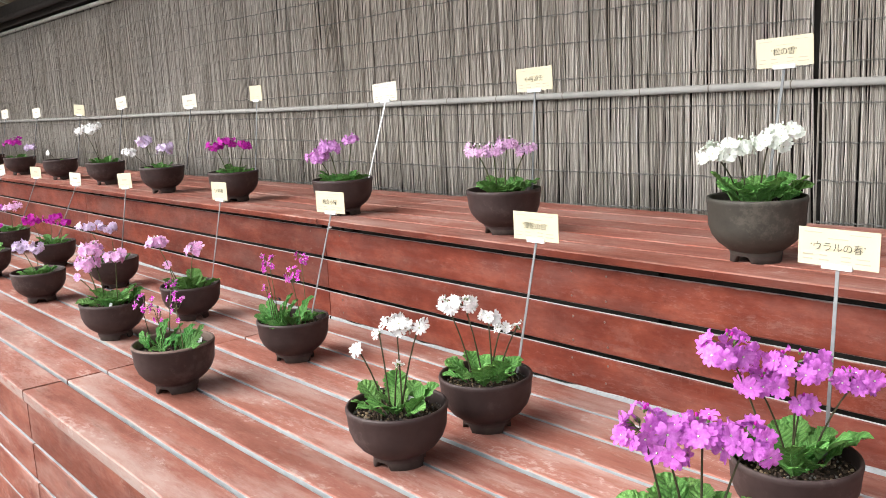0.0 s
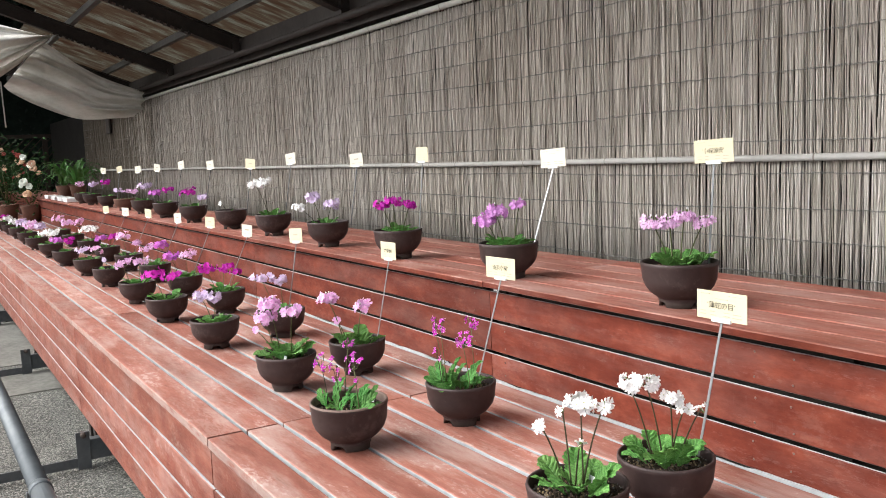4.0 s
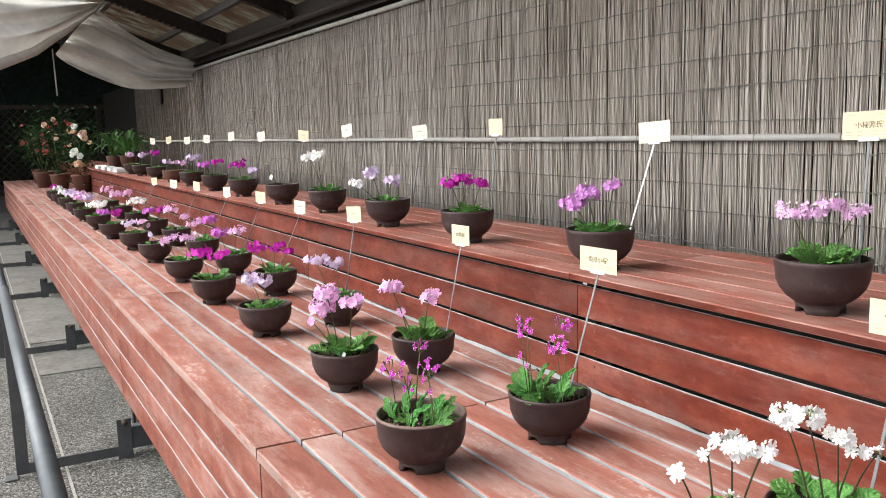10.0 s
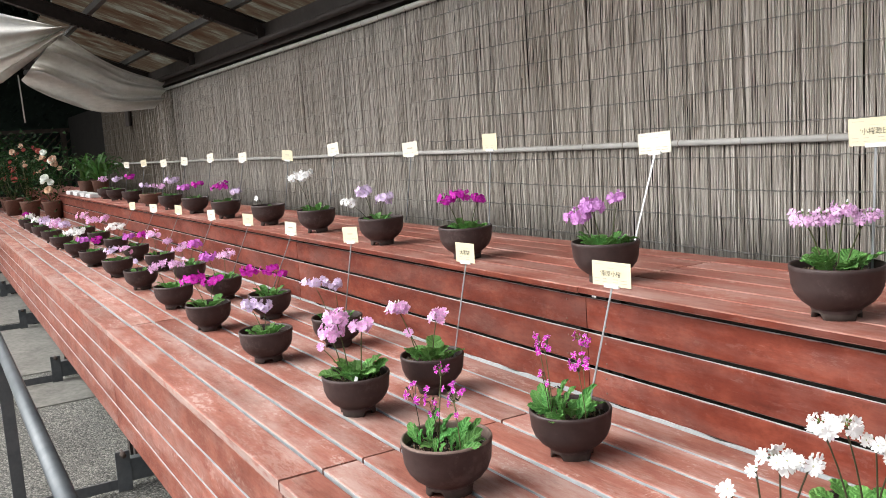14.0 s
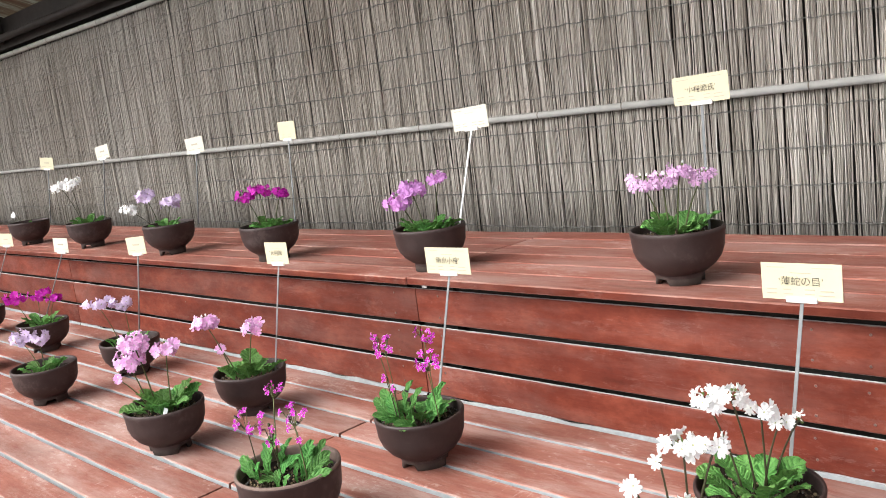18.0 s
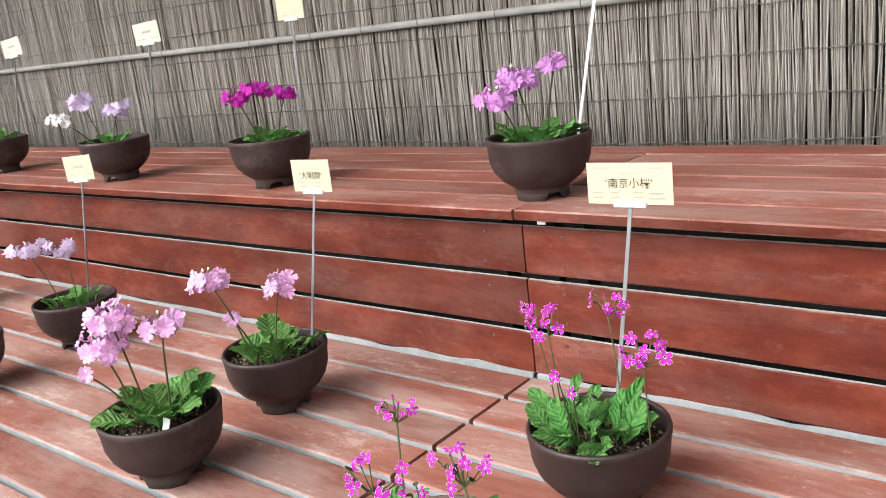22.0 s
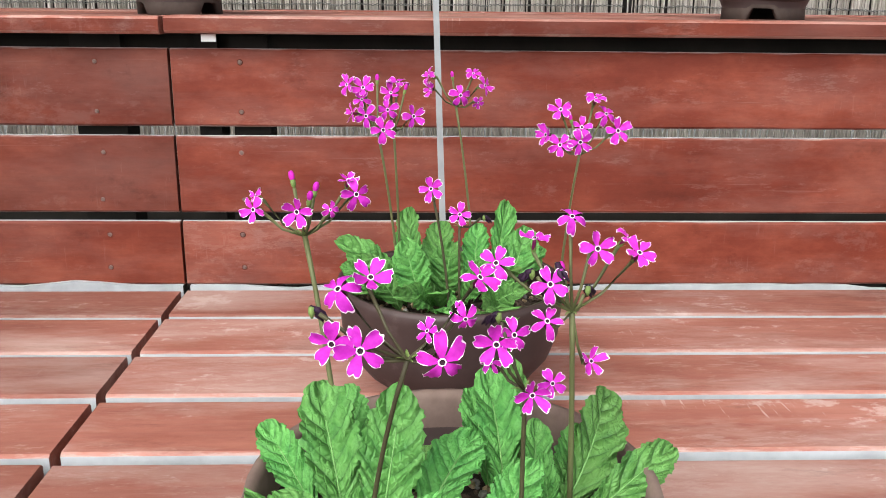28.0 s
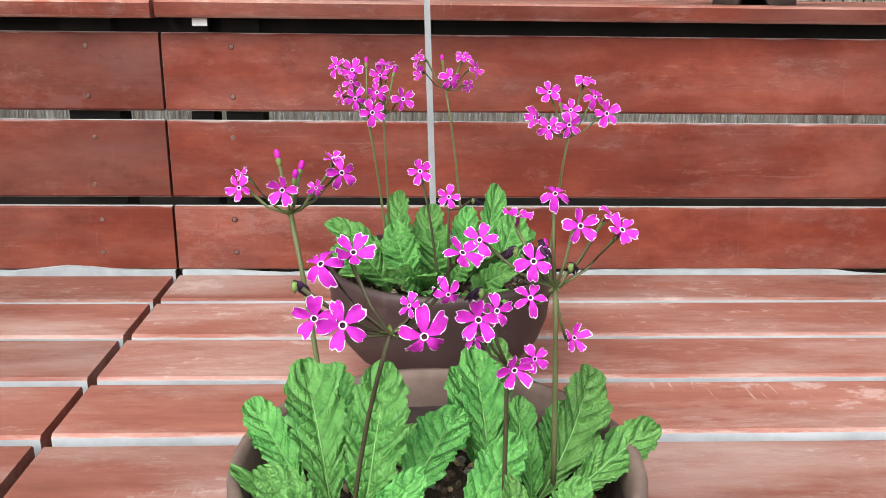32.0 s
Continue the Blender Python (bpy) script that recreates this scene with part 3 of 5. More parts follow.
def reed(v, f, x, y, z0, z1, r):
    lean = rng.gauss(0, 0.022)
    bend = rng.gauss(0, 0.007)
    pts = [(x + lean * (t - 0.5) + bend * math.sin(math.pi * t) + rng.gauss(0, 0.0022), y + 0.002 * math.sin(3 * t + x * 50), z0 + (z1 - z0) * t) for t in (0, 0.2, 0.4, 0.6, 0.8, 1)]
    tube(v, f, pts, [r, r * 0.97, r * 0.94, r * 0.91, r * 0.86, r * 0.8], 5)


v, f = [], []
ov, of = [], []
ones = 0
x = -14.28
while x < 3.8:
    gap = GAPR[0] < x < GAPR[1] or SPLIT[0] < x < SPLIT[1]
    if not gap:
        r = rng.uniform(0.0015, 0.0026)
        z0 = 0.71 + rng.uniform(0, 0.01)
        z1 = TOPW + rng.uniform(-0.02, 0.006)
        if rng.random() < 0.2:
            z0, z1 = (z0, rng.uniform(1.2, 2.0)) if rng.random() < 0.5 else (rng.uniform(0.8, 1.6), z1)
        y = WALL + rng.uniform(-0.004, 0.007)
        if -0.95 < x < 0.7 and ones < 300 and z1 - z0 > 1.1:
            a, c = [], []
            reed(a, c, 0, 0, z0, z1, r)
            put("reed", raw("reed", a, c, M_REED_ONE, True), wall, Matrix.Translation((x, y, 0)))
            ones += 1
        # Dimmed reeds take over gradually, as the cloth's shade would deepen.
        elif rng.random() < (-8.6 - x) / 2.6:
            reed(ov, of, x, y, z0, z1, r)
        else:
            reed(v, f, x, y, z0, z1, r)
    x += rng.uniform(0.0031, 0.0052)
tagged(put("old_reed_bundle", raw("old_reed_bundle", ov, of, M_REED_OLD_DIM, True), wall, None, "older brown reeds, also toned darker for the shade past the cloth"), kind="stuff")
tagged(put("reed_bundle", raw("reed_bundle", v, f, M_REED, True), wall), kind="stuff")
v, f = [], []
x = -14.28
while x < 3.8:
    if not GAPR[0] - 0.003 < x < GAPR[1]:
        reed(v, f, x, WALL + 0.015, 0.71, TOPW - 0.014, rng.choice((0.0028, 0.0038, 0.0045)))
    x += rng.uniform(0.0053, 0.0084)
tagged(put("reed_back_layer", raw("reed_back_layer", v, f, M_REED, True), wall), kind="stuff")
v, f = [], []
x = -3.4
while x < 3.2:
    reed(v, f, x, WALL + rng.uniform(-0.004, 0.006), 0.44, 0.73, rng.choice((0.0022, 0.0028, 0.0034)))
    x += rng.choice((0.0021, 0.0027, 0.0032, 0.0042))
tagged(put("reed_skirt", raw("reed_skirt", v, f, M_REED_THIN, True), wall, None, "thin reeds with daylight behind them"), kind="stuff")
for k in range(11):
    z = 0.772 + 0.124 * k
    for s0, s1, near in ((-14.28, -3.0, False), (-3.0, SPLIT[0], True), (SPLIT[1], GAPR[0], True), (GAPR[1], 2.1, True), (2.1, 3.8, False)):
        step = 0.0059 if near else 0.042
        n = int((s1 - s0) / step)
        v, f = [], []
        for sgn in ((1, -1) if near else (0,)):
            pts = []
            for q in range(n + 1):
                x = s0 + (s1 - s0) * q / n
                ph = q * math.pi / 2
                pts.append((x, WALL - 0.0073 + 0.0018 * sgn * math.cos(ph), z + 0.018 * noise.noise((x * 0.8, k * 7.3, 2.0 * (x > GAPR[0]) - (x < SPLIT[1]))) + 0.0022 * sgn * math.sin(ph) + 0.005 * noise.noise((x * 22, k, 0))))
            tube(v, f, pts, 0.0012 if near else 0.0013, 4)
        put("binding_wire", raw("binding_wire", v, f, M_WIRE, True), wall)
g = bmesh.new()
# Added sheets block daylight behind the reeds; the strip between stays open.
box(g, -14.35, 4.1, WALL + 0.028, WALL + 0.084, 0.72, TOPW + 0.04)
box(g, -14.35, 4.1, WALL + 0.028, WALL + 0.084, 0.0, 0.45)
tagged(put("wall_backing", finish("wall_backing", g, M_DARK)), "near-black sheets added unseen behind the reeds to keep daylight out", "wall", kind="structure")


def bamboo(name, z, y, r, x0, x1, label):
    ob = tagged(new(name), label, "bamboo pole")
    rg = random.Random(int(z * 1000))
    x = x0
    pts, rad, nodes = [], [], []
    while x < x1:
        zz = z + 0.008 * noise.noise((x * 0.6, z, 0))
        pts += [(x, y, zz), (x + 0.008, y, zz), (x + 0.016, y, zz)]
        rad += [r, r * 1.16, r]
        nodes.append((x + 0.008, zz))
        x += rg.uniform(0.24, 0.38)
    put("cane", tube_mesh("cane", pts, rad, M_BAMBOO, 12), ob)
    for nx, nz in nodes:
        put("joint", tube_mesh("joint", [(nx - 0.002, y, nz), (nx + 0.002, y, nz)], r * 1.18, M_NODE, 12), ob)
    return ob


bamboo("bamboo_rail", 1.200, WALL - 0.022, 0.0133, -14.1, 3.7, "pale weathered bamboo rail tied along the reed screen")
bamboo("bamboo_top_rail", TOPW + 0.006, WALL - 0.017, 0.018, -14.1, 3.7, "pale weathered bamboo pole along the top of the reed screen")

# ---- pots ----
R = 0.0885


def pot_mesh(name, r, h, mats):
    """A round-bellied bowl on three cloud feet: slot 0 clay, slot 1 worn foot and rim."""
    g = bmesh.new()
    s = r / 0.0875
    out = [(0.0, 0.016), (0.034 * s, 0.015), (0.042 * s, 0.0175), (0.0525 * s, 0.024), (0.0665 * s, 0.035), (0.0778 * s, 0.050), (0.0837 * s, 0.067), (0.0862 * s, h - 0.012),
           (0.0872 * s, h - 0.010), (0.0878 * s, h - 0.004), (0.0866 * s, h), (0.0832 * s, h), (0.0815 * s, h - 0.004), (0.081 * s, h - 0.02), (0.079 * s, h - 0.04), (0.0, h - 0.045)]
    lathe(g, out, 40)
    if len(mats) > 2:
        g.faces.ensure_lookup_table()
        for fc in g.faces:
            c = fc.calc_center_median()
            if c.xy.length > 0.6 * r and (c.z > h - 0.006 or c.xy.length < 0.081 * s and c.z > h - 0.03):
                fc.material_index = 2
    # feet: arcs of a ring with arched gaps between
    n = 48
    rows = []
    for i in range(n):
        w = 2 * math.pi * i / n
        u = (i % 16) / 16.0
        lift = 0.0
        if u < 0.36:
            lift = 0.013 * min(1.0, 2.2 * math.sin(math.pi * u / 0.36)) 
        flare = 1.0 + 0.03 * math.cos(2 * math.pi * u)
        c, sn = math.cos(w), math.sin(w)
        rows.append([g.verts.new((q * s * c, q * s * sn, z)) for q, z in ((0.0490 * flare, 0.024), (0.0445 * flare, 0.013 + 0.3 * lift), (0.0455 * flare, lift), (0.037, lift), (0.035, 0.017))])
    for i in range(n):
        a, c = rows[i], rows[(i + 1) % n]
        for k in range(4):
            g.faces.new((a[k], c[k], c[k + 1], a[k + 1])).material_index = 1 if k in (1, 2) else 0
    bmesh.ops.recalc_face_normals(g, faces=g.faces[:])
    return finish(name, g, mats, True)


POTS = {
    "brown": pot_mesh("pot", R, 0.106, [M_POT, M_FOOT]),
    "worn": pot_mesh("pot", 0.0911, 0.112, [M_POT, M_FOOT, M_RIM]),
    "grey": pot_mesh("pot", R, 0.119, [M_POT_GREY, M_FOOT]),
    "red": pot_mesh("pot", R, 0.100, [M_POT_RED, M_FOOT]),
}


def soil_mesh(h, near):
    g = bmesh.new()
    bmesh.ops.create_circle(g, cap_ends=True, cap_tris=True, segments=32, radius=0.0812)
    bmesh.ops.subdivide_edges(g, edges=g.edges[:], cuts=3, use_grid_fill=True)
    for q in g.verts:
        q.co.z = h - 0.022 + 0.004 * noise.noise(q.co * 60) + 0.005 * (1 - (q.co.xy.length / 0.08) ** 2)
    rg = random.Random(5)
    if near:
        for _ in range(420):
            a, d = rg.uniform(0, 6.283), 0.079 * math.sqrt(rg.random())
            s = rg.uniform(0.0014, 0.0034)
            m = Matrix.Translation((d * math.cos(a), d * math.sin(a), h - 0.018 + 0.004 * (1 - (d / 0.08) ** 2))) @ Euler((rg.random() * 6, rg.random() * 6, 0)).to_matrix().to_4x4() @ Matrix.Diagonal((s, s * rg.uniform(0.7, 1), s * rg.uniform(0.5, 0.9), 1))
            r2 = bmesh.ops.create_icosphere(g, subdivisions=1, radius=1, matrix=m)
            k = rg.choice((1, 1, 2, 2, 2, 2, 3))
            for q in r2["verts"]:
                for fc in q.link_faces:
                    fc.material_index = k
    return finish("soil", g, [M_SOIL, M_STONE_A, M_STONE_B, M_STONE_C])


M_STONE_A = mottled("tan_grit", (0.15, 0.105, 0.06), (0.27, 0.20, 0.12), 200, 0.8)
M_STONE_B = mottled("brown_grit", (0.035, 0.022, 0.015), (0.09, 0.06, 0.042), 200, 0.85)
M_STONE_C = mottled("grey_grit", (0.075, 0.07, 0.062), (0.17, 0.165, 0.15), 200, 0.8)
SOIL = {"near": soil_mesh(0.106, True), "far": soil_mesh(0.106, False)}


def leaf_mesh(seed, nu=54, nv=7, slim=1.0, mat=M_LEAF_FRESH):
    """A primrose leaf one metre long along +x, quilted between its side veins, with a scalloped margin; scaled when placed. Its map holds the vein count along and the way out to the margin."""
    rg = random.Random(seed)
    v, f, uv = [], [], []
    ph = rg.uniform(0, 6)
    arch, turn = rg.uniform(0.06, 0.30), rg.uniform(-0.12, 0.12)
    lobes = rg.uniform(7.4, 8.6)

    def vein(u, t):
        side = 1 if t > 0 else -1
        return u * lobes - abs(t) * 1.05 - 0.5 * t * t + 0.18 * side + 0.55 * noise.noise((u * 3.1, side * 2.0, seed * 1.7))

    for i in range(nu + 1):
        u = i / nu
        body = max(0.0, math.sin(math.pi * min(1.0, max(0.0, (u - 0.06) / 0.945)) ** 1.35)) ** 0.6
        w = 0.03 + 0.225 * slim * body
        on = min(1.0, max(0.0, (u - 0.12) * 8))
        for j in range(-nv, nv + 1):
            t = j / nv
            e = abs(t)
            s = vein(u, t)
            lobe = abs(math.sin(math.pi * s))
            tooth = abs(math.sin(2.5 * math.pi * s + ph))
            ww = w * (1 + on * (0.17 * (lobe - 0.6) + 0.13 * (tooth - 0.5)) * e ** 4)
            quilt = 0.030 * lobe ** 0.55 * math.sin(math.pi * min(1.0, e * 1.02)) ** 0.5 * on
            cells = 0.012 * noise.noise((u * 17, t * 5, seed * 3.0)) * on
            ruff = 0.040 * e ** 2 * math.sin(math.pi * s * 0.8 + ph + (1.3 if j > 0 else 0)) * on
            crease = -0.018 * max(0.0, 1 - e * 5)
            z = 0.10 * math.sin(u * 2.2) - arch * u * u + 0.22 * e * e * w + quilt + cells + ruff + crease
            v.append((u + 0.05 * e * body, t * ww + turn * u * u, z))
    m = 2 * nv + 1
    for i in range(nu):
        for j in range(m - 1):
            a = i * m + j
            f.append((a, a + m, a + m + 1, a + 1))
            half = 1e-4 if j >= nv else -1e-4
            uv += [(vein((i + di) / nu, (j + dj - nv) / nv + (half if j + dj == nv else 0)) / 10, (j + dj) / (m - 1)) for di, dj in ((0, 0), (1, 0), (1, 1), (0, 1))]
    rib_v, rib_f = [], []
    k = len(v)
    st = max(1, nu // 8)
    us = [i / nu * 0.85 for i in range(0, nu, st)]
    tube(rib_v, rib_f, [(u, turn * u * u, 0.10 * math.sin(u * 2.2) - arch * u * u - 0.012) for u in us], [0.016 * (1 - 0.85 * u) for u in us], 5)
    idx = [0] * len(f) + [1] * len(rib_f)
    v += rib_v
    f += [tuple(q + k for q in fc) for fc in rib_f]
    me = raw("leaf", v, f, [mat, M_RIB], True, idx)
    lay = me.uv_layers.new(name="veins")
    flat = [c for q in uv for c in q]
    lay.data.foreach_set("uv", flat + [0.05] * (2 * len(me.loops) - len(flat)))
    return me


def petal(v, f, idx, ang, L, W, notch, ruffle, cup, near, kind_margin, rg, bend=0.0):
    us = (0, 0.2, 0.45, 0.7, 0.86, 0.96, 1.0) if near else (0, 0.4, 0.75, 1.0)
    ts = (-1, -0.89, -0.45, 0, 0.45, 0.89, 1) if near else (-1, 0, 1)
    rows, cols = len(us) - 1, len(ts) - 1
    base = len(v)
    r0 = 0.10 * L
    droop = rg.uniform(-0.5, 0.6) + bend
    twist = rg.uniform(-0.5, 0.5)
    for i, u in enumerate(us):
        w = W * (0.26 + 0.74 * math.sin(min(1.0, u / 0.66) * math.pi / 2) ** 1.5) * (1 - 0.16 * max(0.0, u - 0.8) / 0.2)
        for j, t in enumerate(ts):
            rr = r0 + u * (L - r0)
            rr -= notch * L * (u ** 3) * max(0.0, 1 - abs(t) * 2.0) + 0.24 * L * (u ** 3) * max(0.0, abs(t) - 0.5)
            z = cup * L * math.sin(u * 1.7) - (0.25 + droop) * L * u * u * 0.5 + ruffle * L * math.sin(t * 4 + ang * 3 + i) * u + (0.07 * t * t + twist * t * 0.4) * L * u
            if i >= len(us) - 2 and near:
                rr += rg.uniform(-0.03, 0.03) * L
            y = t * w * 0.5 * L
            ca, sa = math.cos(ang), math.sin(ang)
            v.append((ca * rr - sa * y, sa * rr + ca * y, z))
    m = cols + 1
    for i in range(rows):
        for j in range(cols):
            a = base + i * m + j
            f.append((a, a + m, a + m + 1, a + 1))
            edge = kind_margin and (i >= rows - 1 or (i >= 2 and j in (0, cols - 1)))
            idx.append(1 if edge else 0)


def flower_mesh(kind, near, seed):
    """One flower of radius one metre facing +z, with its tube behind; scaled when placed."""
    spec = {"star": ("magenta", True, 0.60, 0.10, 0.07, 0.16), "orchid": ("orchid", False, 0.86, 0.24, 0.09, 0.2), "white": ("white", False, 0.80, 0.3, 0.14, 0.2), "pale": ("pale", True, 0.86, 0.2, 0.13, 0.2),
            "pink": ("pink", False, 0.62, 0.36, 0.09, 0.18), "deep": ("deep", False, 0.82, 0.26, 0.06, 0.2), "lilac": ("lilac", False, 0.88, 0.24, 0.09, 0.2), "cream": ("cream", False, 1.0, 0.2, 0.12, 0.2), "droop": ("mauve", False, 0.86, 0.2, 0.14, 0.32)}[kind]
    rg = random.Random(seed)
    v, f, idx = [], [], []
    bend = rg.choice((0.0, 0.0, 0.5, -0.8, 0.9)) if kind == "star" else 0.0
    for k in range(5):
        petal(v, f, idx, 2 * math.pi * k / 5 + rg.uniform(-0.12, 0.12), rg.uniform(0.9, 1.06), spec[2] * rg.uniform(0.9, 1.08), spec[3], spec[4], spec[5] * rg.uniform(0.5, 1.3), near, spec[1], rg, bend)
    b0 = len(v)
    n = 7 if near else 5
    zc = 0.06 if near else 0.05
    er = 0.17 if kind == "star" else 0.085
    for ring, (r, z) in enumerate(((er, zc), (er * 0.68, zc + 0.012), (er * 0.64, zc - 0.03))):
        v += [(r * math.cos(2 * math.pi * k / n), r * math.sin(2 * math.pi * k / n), z) for k in range(n)]
    for k in range(n):
        j = (k + 1) % n
        f += [(b0 + k, b0 + j, b0 + n + j, b0 + n + k), (b0 + n + k, b0 + n + j, b0 + 2 * n + j, b0 + 2 * n + k)]
        idx += [1, 2]
    f.append(tuple(b0 + 2 * n + k for k in range(n)))
    idx.append(2)
    c0 = len(f)
    tube(v, f, [(0, 0, 0.02), (0, 0, -0.35), (0, 0, -0.7), (0, 0, -0.9)], [0.11, 0.11, 0.13, 0.05], 6)
    idx += [4] * 12 + [3] * (len(f) - c0 - 12)
    if near:
        # pointed sepals round the foot of the tube
        for k in range(5):
            c, sn = math.cos(1.257 * k + 0.4), math.sin(1.257 * k + 0.4)
            q = len(v)
            v += [(c * r - sn * o, sn * r + c * o, z) for r, o, z in ((0.10, -0.09, -0.85), (0.10, 0.09, -0.85), (0.19, 0.08, -0.6), (0.30, 0.0, -0.28), (0.19, -0.08, -0.6))]
            f.append((q, q + 1, q + 2, q + 3, q + 4))
            idx.append(3)
    margin = PET["blush" if kind == "pale" else "margin"] if spec[1] else PET[spec[0]]
    if not spec[1] and kind in ("pale", "lilac", "white", "cream", "orchid"):
        margin = PET["white"] if kind == "orchid" else PET["yellow_eye"]
    return raw("flower", v, f, [PET[spec[0]], margin, PET["eye"] if kind in ("star", "pink") else PET["yellow_eye"], M_CALYX, PET["tube" if kind in ("star", "deep") else spec[0]]], True, idx)


def bud_mesh():
    g = bmesh.new()
    lathe(g, [(0, 0.92), (0.15, 0.86), (0.27, 0.6), (0.25, 0.3), (0.17, 0.1)], 8, 0)
    lathe(g, [(0.19, 0.12), (0.24, -0.1), (0.2, -0.4), (0.05, -0.6)], 8, 1)
    bmesh.ops.recalc_face_normals(g, faces=g.faces[:])
    return g


def wilt_mesh():
    """A shrivelled flower hanging from its calyx."""
    rg = random.Random(31)
    v, f = [], []
    for k in range(4):
        a = 1.6 * k
        pts = [(0.12 * t * math.cos(a + t) + rg.uniform(-0.08, 0.08), 0.12 * t * math.sin(a + t) + rg.uniform(-0.08, 0.08) - 0.25 * t * t, 0.35 * t - 0.40 * t * t) for t in (0, 0.5, 1.0, 1.5, 1.9)]
        tube(v, f, pts, [0.10, 0.16, 0.13, 0.17, 0.05], 5)
    n = len(f)
    tube(v, f, [(0, 0, -0.5), (0, 0, -0.2), (0, 0, 0.15)], [0.05, 0.2, 0.16], 6)
    return raw("wilted_flower", v, f, [PET["withered"], M_CALYX], True, [0] * n + [1] * (len(f) - n))


def bract_mesh():
    """A small pointed leaf under an umbel, one metre long along +x."""
    v, f = [], []
    for u, w, z in ((0, 0.10, 0), (0.35, 0.14, 0.05), (0.7, 0.08, 0.02), (1.0, 0.01, -0.08)):
        v += [(u, -w, z), (u, 0, z - 0.05), (u, w, z)]
    for i in range(3):
        f += [(3 * i + j, 3 * i + 3 + j, 3 * i + 4 + j, 3 * i + 1 + j) for j in (0, 1)]
    return raw("bract", v, f, M_CALYX, True)


FLOWERS = {}


def flower_of(kind, near, rg):
    s = rg.randrange(9 if kind == "star" else 5)
    if (kind, near, s) not in FLOWERS:
        FLOWERS[kind, near, s] = flower_mesh(kind, near, s * 7 + len(kind))
    return FLOWERS[kind, near, s]


BUD = {k: finish("bud", bud_mesh(), [PET[k], M_CALYX], True) for k in ("deep", "white", "pink")}
WILT, BRACT = wilt_mesh(), bract_mesh()
LEAVES = [leaf_mesh(s, slim=(1.0, 1.1, 1.2)[s % 3]) for s in range(6)]
BROAD = [leaf_mesh(s, mat=M_LEAF) for s in (0, 3, 5)]
LEAVES_FAR = [leaf_mesh(20 + s, 16, 2, 1.2) for s in range(3)]


def facing(d, spin):
    """A turn that takes +z to d."""
    return Vector(d).to_track_quat("Z", "Y").to_matrix().to_4x4() @ Matrix.Rotation(spin, 4, "Z")


def grow_stem(plant, base, top, r0, mat, name="flower_stem"):
    base, top = Vector(base), Vector(top)
    mid = (base + top) / 2 + Vector(((top.x - base.x) * -0.18, (top.y - base.y) * -0.18, 0.008))
    pts = [(1 - t) ** 2 * base + 2 * t * (1 - t) * mid + t * t * top for t in (0, 0.2, 0.4, 0.6, 0.8, 1)]
    return put(name, tube_mesh(name, pts, [r0, r0 * 0.95, r0 * 0.9, r0 * 0.85, r0 * 0.8, r0 * 0.9], mat, 7), plant)


def pedicel(stem, a, b2, mat):
    a, b2 = Vector(a), Vector(b2)
    m = (a + b2) / 2 + Vector((0, 0, -0.003))
    put("flower_stalk", tube_mesh("flower_stalk", [a, m, b2], [0.0007, 0.00065, 0.0009], mat, 5), stem)


def head(plant, rg, base, hub, kind, n, spread, size, near, dark=False, toward=(0, -1, 0.15), tall=0.8):
    """A stem with an umbel of n flowers round hub."""
    mat = M_STEM_D if dark else M_STEM
    stem = grow_stem(plant, base, hub, 0.0017 if near else 0.0014, mat)
    tw = Vector(toward).normalized()
    if not near:
        spread, size = spread * 1.22, size * 1.16
    for k in range(n):
        w = 2 * math.pi * (k + rg.uniform(-0.3, 0.3)) / max(n, 1) * 1.618
        e = rg.uniform(0.45, 1.0)
        d = Vector((math.cos(w), math.sin(w), rg.uniform(-0.25, 0.9) * tall))
        d = (d + tw * 0.35).normalized()
        p = Vector(hub) + d * spread * e
        face = (d * 0.85 + tw * rg.uniform(0.1, 1.0) + Vector((0, 0, rg.uniform(-0.4, 0.3)))).normalized()
        put("flower", flower_of(kind, near, rg), stem, Matrix.Translation(p) @ facing(face, rg.uniform(0, 6)) @ Matrix.Scale(size * rg.uniform(0.85, 1.12), 4))
        if near:
            pedicel(stem, hub, p - face * size * 0.8, mat)
    if near:
        for k in range(2):
            d = Vector((rg.uniform(-0.6, 0.6), rg.uniform(-0.6, 0.6), 1)).normalized()
            put("bud", BUD["deep" if kind in ("star", "deep", "orchid") else "white"], stem, Matrix.Translation(Vector(hub) + d * spread * 0.7) @ facing(d, 0) @ Matrix.Scale(0.007, 4))
    return stem


def leaves(plant, rg, n, length, near, rise=(25, 65), z=0.095, rad=0.02):
    for k in range(n):
        w = 2 * math.pi * (k + rg.uniform(-0.3, 0.3)) / n
        s = length * rg.uniform(0.75, 1.15)
        el = rg.uniform(*rise)
        r = rad * rg.uniform(0.3, 1.3)
        m = Matrix.Translation((r * math.cos(w), r * math.sin(w), z)) @ Matrix.Rotation(w, 4, "Z") @ Matrix.Rotation(-radians(el), 4, "Y") @ Matrix.Rotation(rg.uniform(-0.4, 0.4), 4, "X") @ Matrix.Diagonal((s, s * (1.25 if near else 1.0), s, 1))
        put("leaf", rg.choice(LEAVES if near else LEAVES_FAR), plant, m)


